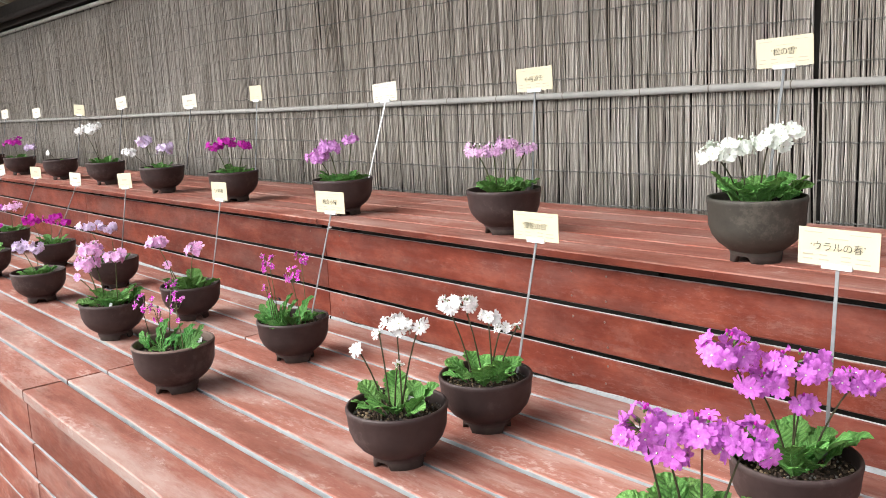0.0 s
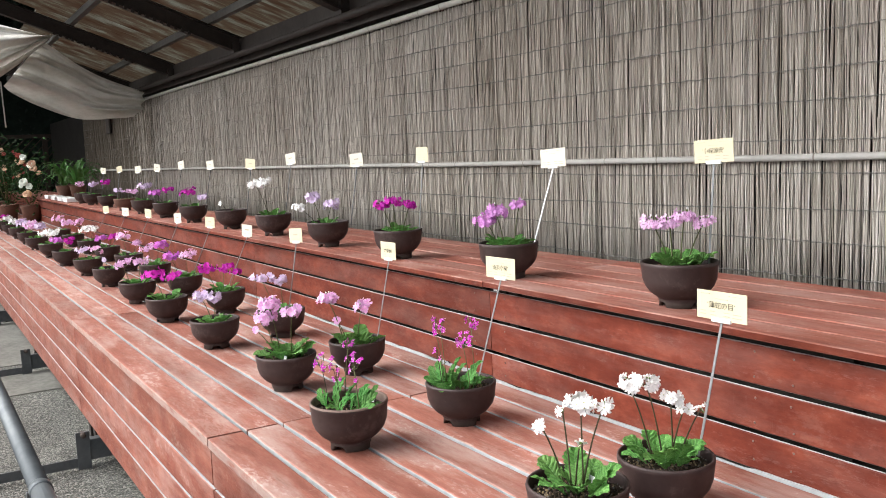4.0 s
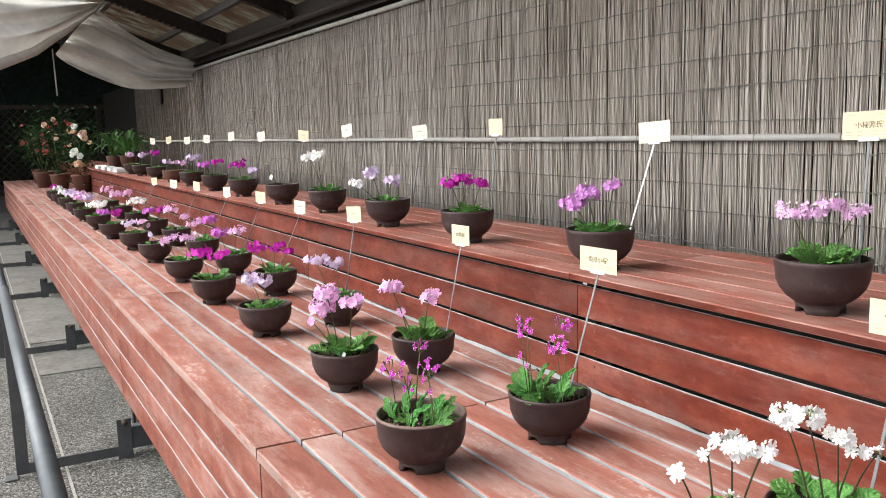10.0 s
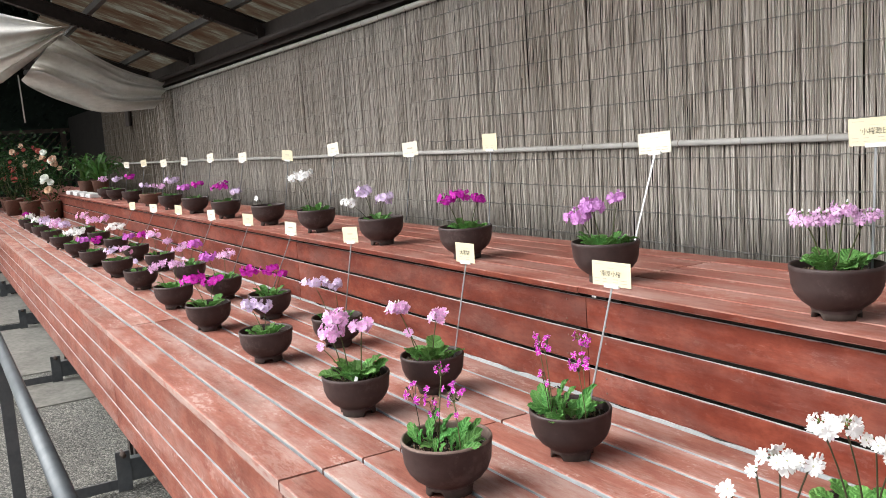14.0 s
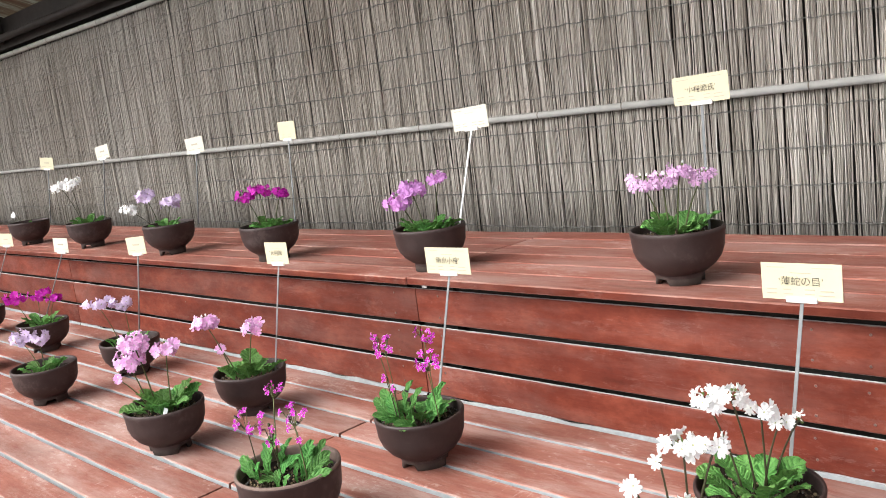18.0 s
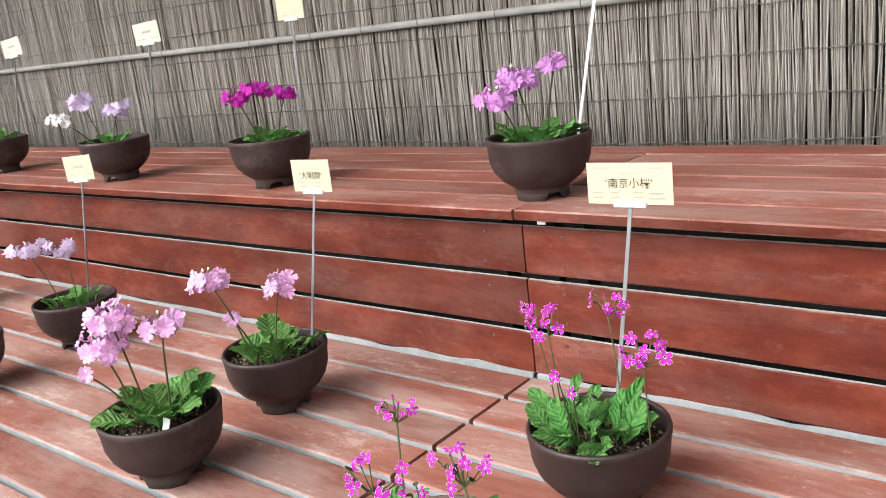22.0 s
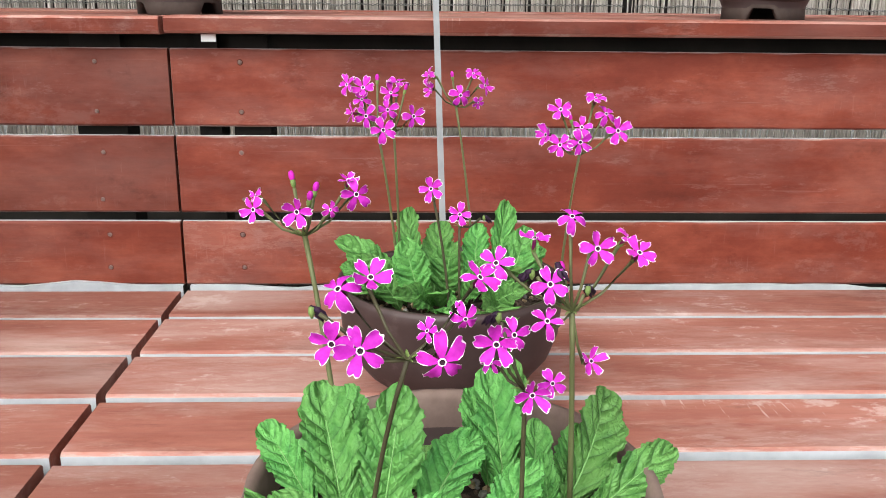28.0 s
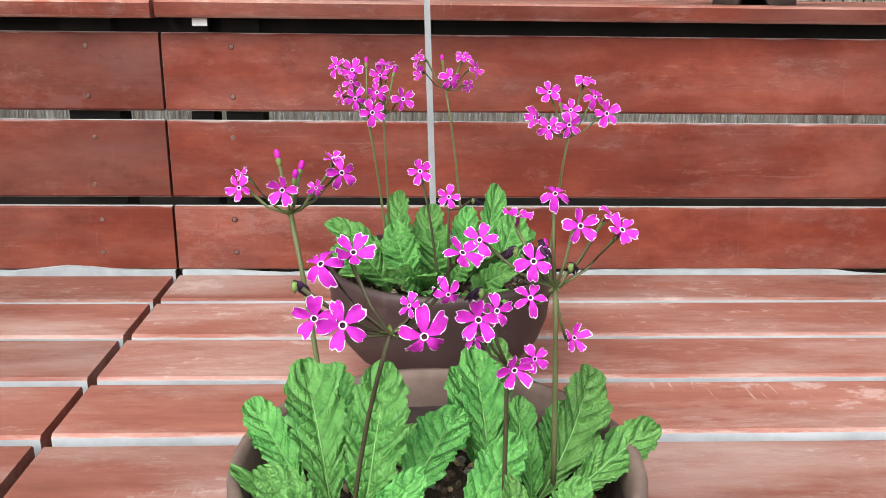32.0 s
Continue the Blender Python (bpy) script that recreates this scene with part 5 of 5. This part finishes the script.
broad_leaves(back, [
    (0.308, 1.230, 0.698, 0.305, 1.250, 0.744, 0.027), (0.292, 1.200, 0.704, 0.307, 1.170, 0.730, 0.029), (0.321, 1.180, 0.705, 0.309, 1.140, 0.715, 0.024),
    (0.228, 1.210, 0.701, 0.204, 1.200, 0.723, 0.026), (0.283, 1.180, 0.702, 0.278, 1.140, 0.714, 0.024), (0.339, 1.230, 0.693, 0.354, 1.230, 0.730, 0.027),
])
leaves(front, STAR, 7, 0.036, True, (14, 36), 0.088, 0.04)
leaves(back, STAR, 11, 0.045, True, (22, 50), 0.088, 0.034)

# ---- name cards on stakes ----


def words(text, size, x, z, card, mat, name="lettering"):
    cu = bpy.data.curves.new(name, "FONT")
    cu.body, cu.size, cu.align_x, cu.align_y = text, size, "CENTER", "CENTER"
    cu.extrude, cu.offset = 0.0001, -0.00016
    cu.materials.append(mat)
    ob = new(name, cu)
    ob.matrix_basis = pose(x, -0.0012, z, 90, 0, 0)
    ob.parent = card
    return ob


def sign(x, y, z, foot, text="", w=0.115, h=0.054, turn=0.0, roll=0.0, white=False, near=True, pale=False):
    s = tagged(new("plant_label"), "cream name card clipped on a thin metal stake in a pot", "plant label", "plant labels")
    s.matrix_basis = Matrix.Translation((x, y, z))
    g = bmesh.new()
    box(g, -w / 2, w / 2, 0, 0.0012, -h / 2, h / 2)
    card = part("card", g, M_CARD_W if white else M_CARD, s)
    card.matrix_basis = Matrix.Rotation(radians(turn), 4, "Z") @ Matrix.Rotation(radians(roll), 4, "Y")
    g = bmesh.new()
    box(g, -0.022, 0.022, -0.003, 0.0035, -h / 2 - 0.004, -h / 2 + 0.004, 0.001)
    part("clip", g, M_CLIP, card, "white plastic clip")
    v, f = [], []
    f2 = Vector(foot) - Vector((x, y, z))
    a = Vector((0, 0.002, -h / 2))
    if near:
        d = (f2 - a).normalized()
        u = Vector((1, 0, 0)) - d * d.x
        u = u.normalized() * 0.0026
        n2 = d.cross(u).normalized() * 0.0007
        v = [tuple(p + u * i + n2 * j) for p in (a, f2) for i, j in ((-1, -1), (1, -1), (1, 1), (-1, 1))]
        f = [(0, 1, 5, 4), (1, 2, 6, 5), (2, 3, 7, 6), (3, 0, 4, 7), (3, 2, 1, 0), (4, 5, 6, 7)]
    else:
        tube(v, f, [a, a.lerp(f2, 0.5), f2], 0.0021, 6)
    put("stake", raw("stake", v, f, M_CLIP if pale else M_STAKE, not near), s)
    bars = [(-0.036, 0.0205, 0.030, 0.0022), (0.031, 0.0205, 0.034, 0.0016), (0.0, 0.0128, 0.034, 0.0012), (-0.043, -0.012, 0.017, 0.0026), (-0.02, -0.012, 0.013, 0.003), (0.012, -0.0115, 0.016, 0.0026), (0.036, -0.0125, 0.021, 0.003), (-0.043, -0.0185, 0.017, 0.0026), (-0.019, -0.0185, 0.016, 0.003), (0.012, -0.018, 0.016, 0.0026), (0.036, -0.019, 0.025, 0.003)]
    if not near:
        bars = [(0.0, 0.003, 0.034, 0.010), (-0.02, -0.014, 0.03, 0.003), (0.022, -0.014, 0.03, 0.003)]
    for k, (bx, bz, bw, bh) in enumerate(bars):
        bh, bw = bh * 0.55, bw * 0.85
        if abs(bx) + bw / 2 < w / 2:
            g = bmesh.new()
            box(g, bx - bw / 2, bx + bw / 2, -0.0006, 0.0002, bz - bh / 2, bz + bh / 2)
            part("print_line", g, M_INK_F, card)
    if text:
        words("‘" + text + "’", 0.0145, 0.0, 0.0, card, M_INK)
    return s


sign(1.556, 1.362, 0.982, (1.575, 1.30, 0.69), "ウラルの春", turn=0, roll=1)
sign(0.986, 1.353, 0.969, (0.974, 1.302, 0.69), "薄蛇の目", turn=0)
sign(0.273, 1.362, 0.973, (0.281, 1.275, 0.69), "南京小桜", turn=4)
sign(-0.295, 1.343, 0.976, (-0.300, 1.29, 0.69), "大明錦", w=0.083, turn=5)
sign(1.2915, 1.704, 1.270, (1.275, 1.678, 1.0), "松の雪", w=0.11, roll=-2, white=False)
sign(0.6745, 1.695, 1.251, (0.69, 1.66, 0.985), "小桜源氏", roll=-2)
sign(0.0445, 1.729, 1.243, (0.035, 1.655, 0.985), "", w=0.116, roll=-3, white=True, pale=True)
sign(-0.690, 1.712, 1.267, (-0.645, 1.66, 0.985), "", w=0.085, roll=0)
for k, (x, dz, turn, white, w) in enumerate([(-1.023, 0.018, 12, False, 0.085), (-1.767, -0.01, 18, True, 0.075), (-2.33, 0.0, 14, False, 0.09), (-2.95, -0.005, 10, True, 0.09), (-3.66, -0.005, 12, False, 0.09), (-4.34, -0.02, 20, True, 0.085), (-5.04, -0.03, 18, False, 0.085)]):
    sign(x, 1.40 if x < -1.5 else 1.335, 0.962 + dz, (x + 0.02, 1.28, 0.685), "", w=w, turn=turn, roll=(-3, 4, 2)[k % 3], white=white, near=False)
for k, (x, dz, turn, white, w) in enumerate([(-1.256, 0.01, 14, True, 0.085), (-1.99, 0.025, 10, True, 0.09), (-2.58, 0.005, 16, False, 0.09), (-3.32, 0.005, 20, True, 0.12), (-3.99, 0.01, 25, True, 0.11), (-4.66, -0.005, 55, True, 0.09), (-5.30, -0.015, 50, True, 0.1), (-6.02, -0.01, 52, False, 0.1), (-6.76, -0.02, 52, True, 0.1)]):
    sign(x, 1.722, 1.245 + dz, (x - 0.0 + (0.06, 0.05, 0.1)[k % 3] * 0.6, 1.665, 0.985 if x > -5 else 0.896), "", w=w * (1 if x > -3 else 0.85), turn=turn * (1 if x > -3 else 0.4), roll=(-4, -6, 5)[k % 3], white=white, near=False)
for px, py, pz in ((0.243, 0.996, 0.690), (-0.258, 0.972, 0.700), (0.962, 1.048, 0.70)):
    g = bmesh.new()
    box(g, -0.006, 0.006, -0.0006, 0.0006, -0.03, 0.009)
    tagged(put("plant_tag", finish("plant_tag", g, M_CLIP), None, pose(px, py, pz, -15, 8, 12)), "small blank white plastic tag pushed into a pot", "plant tag")

# ---- handrail in front of the bench ----
rail = tagged(new("handrail"), "grey painted pipe barrier on flat steel posts along the bench", "handrail")
RY, RZ = 0.257, 0.665
for k, (x0, x1) in enumerate(((-14.0, -4.6), (-4.6, -2.16), (-2.16, 0.3), (0.3, 3.6))):
    put("pipe", tube_mesh("pipe", [(x0, RY, RZ), (x1, RY, RZ)], 0.0195, M_PIPE, 20), rail)
    put("collar", tube_mesh("collar", [(x0 - 0.012, RY, RZ), (x0 + 0.012, RY, RZ)], 0.0213, M_PIPE, 20), rail)
for k in range(7):
    x = 0.25 - 2.02 * k
    g = bmesh.new()
    box(g, x - 0.004, x + 0.004, RY - 0.022, RY + 0.022, 0.012, RZ - 0.015, 0.001)
    box(g, x - 0.03, x + 0.03, RY - 0.06, RY - 0.018, 0.0, 0.008, 0.001)
    part("post", g, M_STEEL, rail, "flat dark steel post with a foot plate")
    g = bmesh.new()
    box(g, x - 0.004, x + 0.004, RY + 0.02, 0.62, 0.012, 0.052, 0.001)
    part("floor_bar", g, M_STEEL, rail, "flat steel bar across the paving")
    g = bmesh.new()
    box(g, x - 0.005, x + 0.005, 0.60, 0.655, 0.0, 0.16, 0.001)
    box(g, x - 0.05, x - 0.005, 0.63, 0.80, 0.03, 0.12, 0.002)
    part("bracket", g, M_STEEL, rail, "upright steel bracket bolted under the bench")
    put("bolt", tube_mesh("bolt", [(x - 0.02, 0.628, 0.15), (x + 0.03, 0.628, 0.15)], 0.011, M_FOOT, 8), rail, label="pale bolt head")

# ---- roof ----


def roof_z(y):
    return 2.32 + 0.36 * (2.805 - y)


roof = tagged(new("roof"), "lean-to roof of stained translucent sheets on dark steel rafters", "roof", kind="structure")
g = bmesh.new()
n = 250
ys = [3.22, 2.45, 1.61, 0.77, 0.07]
grid = []
for k in range(n + 1):
    x = -14.56 + 19.5 * k / n
    dz = 0.022 * math.cos(x * 2 * math.pi / 0.154)
    grid.append([g.verts.new((x, y, roof_z(y) + 0.182 + dz)) for y in (ys if x > -8.26 else [3.22, 2.73, 2.31, 1.89, 1.47])])
for k in range(n):
    for j in range(len(ys) - 1):
        g.faces.new((grid[k][j], grid[k + 1][j], grid[k + 1][j + 1], grid[k][j + 1]))
part("roof_sheet", g, M_ROOF, roof, "brown-stained translucent corrugated sheet", True)
for k in range(8):
    x = 3.366 - 2.283 * k
    g = bmesh.new()
    ry = 2.819
    m = Matrix.Translation((x, ry, roof_z(ry))) @ Matrix.Rotation(-math.atan(0.36), 4, "X")
    for a in ((-0.049, 0.049, -2.94, 0.0, -0.07, -0.06), (-0.049, 0.049, -2.94, 0.0, 0.06, 0.07), (-0.007, 0.007, -2.94, 0.0, -0.06, 0.06)):
        box(g, *a)
    for q in range(14):
        box(g, 0.050, 0.07, -0.49 - 0.063 * q, -0.462 - 0.063 * q, -0.09, -0.063)
    bmesh.ops.transform(g, matrix=m, verts=g.verts[:])
    part("rafter", g, M_BEAM, roof, "dark brown steel rafter")
    g = bmesh.new()
    box(g, x - 0.056, x + 0.056, 2.735, 2.80, 2.19, 2.334)
    part("post_head", g, M_BEAM, roof)
for y in (2.539, 1.754, 0.984, 0.214):
    g = bmesh.new()
    box(g, -14.56, 4.9, y - 0.028, y + 0.028, roof_z(y) + 0.077, roof_z(y) + 0.14)
    part("purlin", g, M_PURLIN, roof, "grey steel purlin")
put("eaves_pipe", tube_mesh("eaves_pipe", [(-14.56, 2.735, 2.215), (4.9, 2.735, 2.215)], 0.027, M_BEAM, 10), roof)
g = bmesh.new()
box(g, -14.56, 4.9, 2.805, 2.903, 2.152, 2.376)
part("wall_plate", g, M_BEAM, roof, "dark timber plate above the reed screen")

# ---- hanging shade cloth ----


def drape(top, low, nu, nv, fold, x0, bulge):
    """A hanging sheet between an upper and a lower line of (y, z) points, folded along its length."""
    def at(line, t):
        k = min(int(t * (len(line) - 1)), len(line) - 2)
        q = t * (len(line) - 1) - k
        p = [Vector((*line[max(0, min(len(line) - 1, k + d))], 0)) for d in (-1, 0, 1, 2)]
        return 0.5 * ((2 * p[1]) + (p[2] - p[0]) * q + (2 * p[0] - 5 * p[1] + 4 * p[2] - p[3]) * q * q + (3 * p[1] - p[0] - 3 * p[2] + p[3]) * q ** 3)
    v, f = [], []
    for i in range(nu + 1):
        t = i / nu
        a, c = at(top, t), at(low, t)
        for j in range(nv + 1):
            s = j / nv
            p = a.lerp(c, s)
            x = x0 + bulge * math.sin(math.pi * s) + fold * math.sin(5 * s * math.pi + 4 * t + 2 * math.sin(t * 5)) * (0.4 + s) + 0.4 * fold * math.sin(17 * s + 9 * t) - 0.55 * fold * abs(math.sin(7.5 * s * math.pi + 3 * t + math.sin(6 * t))) * (1 - 0.5 * t)
            v.append((x, p.x, p.y))
    for i in range(nu):
        for j in range(nv):
            q = i * (nv + 1) + j
            f.append((q, q + nv + 1, q + nv + 2, q + 1))
    return raw("cloth", v, f, M_CLOTH, True)


cloth = tagged(new("shade_cloth"), "dusty grey-white shade cloth sagging from the roof rafters", "shade cloth")
put("right_panel", drape([(1.642, 2.796), (1.964, 2.572), (2.385, 2.334), (2.791, 2.18)], [(1.194, 2.264), (1.544, 2.012), (2.035, 1.86), (2.68, 1.88)], 80, 56, 0.1, -9.45, 0.17), cloth)
put("left_panel", drape([(-2.308, 3.833), (-0.487, 3.413), (0.214, 3.161), (0.984, 2.992), (1.712, 2.81)], [(-2.308, 2.10), (-0.6, 1.93), (0.472, 2.057), (1.0, 2.285), (1.69, 2.78)], 90, 56, 0.077, -9.31, 0.35), cloth)
put("rolled_hem", tube_mesh("rolled_hem", [(-9.17, -2.308, 2.10), (-9.17, -0.6, 1.93), (-9.17, 0.472, 2.06), (-9.212, 0.95, 2.255), (-9.268, 1.33, 2.52), (-9.31, 1.69, 2.79)], [0.056, 0.063, 0.063, 0.049, 0.035, 0.017], M_CLOTH, 10), cloth)

put("cord", tube_mesh("cord", [(-9.24, 1.138, 2.292), (-9.268, 1.152, 1.76)], 0.0084, M_CLOTH, 6), cloth, label="pale hanging cord")

# ---- far end of the walkway ----
lat = tagged(new("lattice_fence"), "dark brown diagonal lattice fence closing the far end", "fence", kind="structure")
FX, FT = -20.58, 1.984
for k in range(46):
    for sgn in (1, -1):
        y = -4.27 + 0.182 * k
        v, f = [], []
        tube(v, f, [(FX + 0.008 * sgn, y, 0.02), (FX + 0.008 * sgn, y + sgn * (FT - 0.02), FT)], 0.0154, 4)
        put("lath", raw("lath", v, f, M_LATTICE), lat)
for y in (-4.55, -2.03, 0.49, 3.01, 5.53):
    g = bmesh.new()
    box(g, FX - 0.056, FX + 0.056, y - 0.056, y + 0.056, 0, FT + 0.084, 0.004)
    part("fence_post", g, M_LATTICE, lat)
g = bmesh.new()
box(g, FX - 0.042, FX + 0.042, -4.55, 5.53, FT, FT + 0.084)
part("top_rail", g, M_LATTICE, lat)
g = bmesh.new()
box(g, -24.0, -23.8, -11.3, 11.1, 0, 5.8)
# Unseen cover and side sheet, added to keep daylight off the far end.
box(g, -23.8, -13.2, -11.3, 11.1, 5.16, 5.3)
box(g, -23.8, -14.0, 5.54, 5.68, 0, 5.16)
tagged(put("backdrop", finish("backdrop", g, M_TREE_SHADE)), "near-black sheets standing for tree shade, with an added unseen cover over the far end", "trees", kind="structure")
rg = random.Random(3)
v, f = [], []
# After the first 4000, leaves form an unseen canopy added to shade the end.
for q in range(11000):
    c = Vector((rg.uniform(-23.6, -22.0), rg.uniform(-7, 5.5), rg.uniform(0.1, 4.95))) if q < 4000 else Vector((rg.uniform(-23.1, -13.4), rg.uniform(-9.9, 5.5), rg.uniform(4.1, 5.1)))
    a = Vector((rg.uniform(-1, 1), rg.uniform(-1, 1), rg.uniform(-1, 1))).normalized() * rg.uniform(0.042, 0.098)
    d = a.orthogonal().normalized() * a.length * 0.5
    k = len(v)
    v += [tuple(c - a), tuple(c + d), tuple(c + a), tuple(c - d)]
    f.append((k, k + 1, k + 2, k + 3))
tagged(put("hedge_foliage", raw("hedge_foliage", v, f, M_TREE_SHADE)), "near-black tree foliage behind the fence, plus an added unseen canopy over the far end", "trees", kind="stuff")
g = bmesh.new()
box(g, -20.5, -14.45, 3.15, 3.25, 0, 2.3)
tagged(put("end_screen", finish("end_screen", g, M_DARK)), "near-black sheet past the end of the reed wall", "wall", kind="structure")
g = bmesh.new()
box(g, -12.0, -11.76, 2.78, 2.82, 1.75, 2.06, 0.008)
tagged(put("wall_box", finish("wall_box", g, M_BEAM)), "small dark box hung on the reed screen", "wall box")


def spray_leaves(n, cx, cy, cz, rx, rz, size, mat, seed):
    q = random.Random(seed)
    v, f = [], []
    for _ in range(n):
        d = Vector((q.gauss(0, 0.5), q.gauss(0, 0.5), q.gauss(0, 0.5)))
        c = Vector((cx + d.x * rx, cy + d.y * rx, cz + d.z * rz))
        a = Vector((q.uniform(-1, 1), q.uniform(-1, 1), q.uniform(-0.6, 0.6))).normalized() * size * q.uniform(0.7, 1.2)
        w = a.cross(Vector((q.uniform(-1, 1), q.uniform(-1, 1), 1))).normalized() * a.length * 0.45
        up = Vector((0, 0, a.length * 0.15))
        k = len(v)
        v += [tuple(c - a), tuple(c - a * 0.2 + w + up), tuple(c + a), tuple(c - a * 0.2 - w + up)]
        f += [(k, k + 1, k + 2), (k, k + 2, k + 3)]
    return raw("crown", v, f, mat)


def rose_mesh(kind):
    q = random.Random(len(kind))
    v, f, idx = [], [], []
    for layer in range(3):
        for k in range(5):
            petal(v, f, idx, 2 * math.pi * (k + 0.5 * layer) / 5, 1.0 - 0.25 * layer, 1.2, 0.02, 0.05, 0.2 + 0.35 * layer, False, False, q)
    return raw("bloom", v, f, PET[kind], True)


ROSE = {k: rose_mesh(k) for k in ("peach", "red", "white", "cream")}
g = bmesh.new()
lathe(g, [(0, 0.0), (0.09, 0.0), (0.125, 0.2), (0.13, 0.215), (0.118, 0.215), (0.11, 0.17), (0, 0.17)], 20)
BIGPOT = finish("pot", g, M_POT_RED, True)
for x, y, h, colours, seed in ((-10.0, 1.42, 0.55, ("peach", "peach", "peach", "cream"), 1), (-10.6, 1.22, 0.62, ("red", "peach", "red"), 2), (-11.6, 1.10, 0.66, ("red", "red", "peach"), 3), (-12.2, 1.32, 0.7, ("red", "peach", "peach"), 4), (-13.0, 1.15, 0.6, ("red", "red", "red"), 5)):
    q = random.Random(seed)
    r = tagged(new("rose_bush"), "potted rose bush with peach and red blooms", "rose bush", "roses at the far end")
    r.matrix_basis = Matrix.Translation((x, y, LOW))
    put("pot", BIGPOT, r, None, "reddish clay pot")
    put("crown", spray_leaves(620, 0, 0, h, 0.30, 0.36, 0.03, M_ROSELEAF, seed), r)
    for k in range(5):
        a = q.uniform(0, 6.28)
        put("cane", tube_mesh("cane", [(0, 0, 0.17), (0.08 * math.cos(a), 0.08 * math.sin(a), h * 0.6), (0.18 * math.cos(a), 0.18 * math.sin(a), h + 0.1)], [0.006, 0.005, 0.003], M_STEM, 6), r)
    for k in range(11):
        d = Vector((q.uniform(0.1, 0.3), q.uniform(-0.24, 0.22) * (0.5 if seed == 1 else 1.0), h + q.uniform(-0.2, 0.28)))
        put("bloom", ROSE[q.choice(colours)], r, Matrix.Translation(d) @ facing((0.8, -0.3, 0.5), q.uniform(0, 6)) @ Matrix.Scale(q.uniform(0.02, 0.042) * (1.35 if seed == 1 else 1.0), 4))


def strap(length, wide, lift):
    """An arching strap leaf along +x with a wavy margin."""
    v, f = [], []
    for k in range(13):
        t = k / 12
        w = wide * math.sin(math.pi * (0.08 + 0.92 * t)) ** 0.7
        z = lift * math.sin(t * 2.3)
        for s in (-1, -0.5, 0, 0.5, 1):
            v.append((length * t, s * w, z + 0.35 * w * abs(s) + 0.008 * math.sin(t * 30) * abs(s)))
    for k in range(12):
        for s in range(4):
            a = k * 5 + s
            f.append((a, a + 5, a + 6, a + 1))
    return raw("frond", v, f, M_FERN, True)


STRAPS = [strap(0.30, 0.019, 0.26), strap(0.38, 0.022, 0.22), strap(0.24, 0.018, 0.30)]
for x, y, seed in ((-8.75, 1.80, 1), (-9.35, 1.86, 2), (-9.1, 1.70, 3)):
    q = random.Random(seed + 40)
    r = tagged(new("potted_fern"), "bright green broad-leaved fern in a clay pot", "fern", "ferns at the far end")
    r.matrix_basis = Matrix.Translation((x, y, HIGH))
    put("pot", BIGPOT, r, Matrix.Scale(0.75, 4), "clay pot")
    for k in range(26):
        a = 2 * math.pi * k / 26 * 2.6
        put("frond", q.choice(STRAPS), r, Matrix.Translation((0, 0, 0.13)) @ Matrix.Rotation(a, 4, "Z") @ Matrix.Rotation(-q.uniform(-0.45, 0.35), 4, "Y") @ Matrix.Scale(q.uniform(0.75, 1.1), 4))
for x in (-8.05, -8.45, -8.95, -9.5):
    g = bmesh.new()
    box(g, x - 0.14, x + 0.14, 1.54, 1.66, HIGH + 0.001, HIGH + 0.045, 0.006)
    tagged(put("tray", finish("tray", g, M_TRAY)), "white plastic tray on the upper tier", "tray", "white trays")
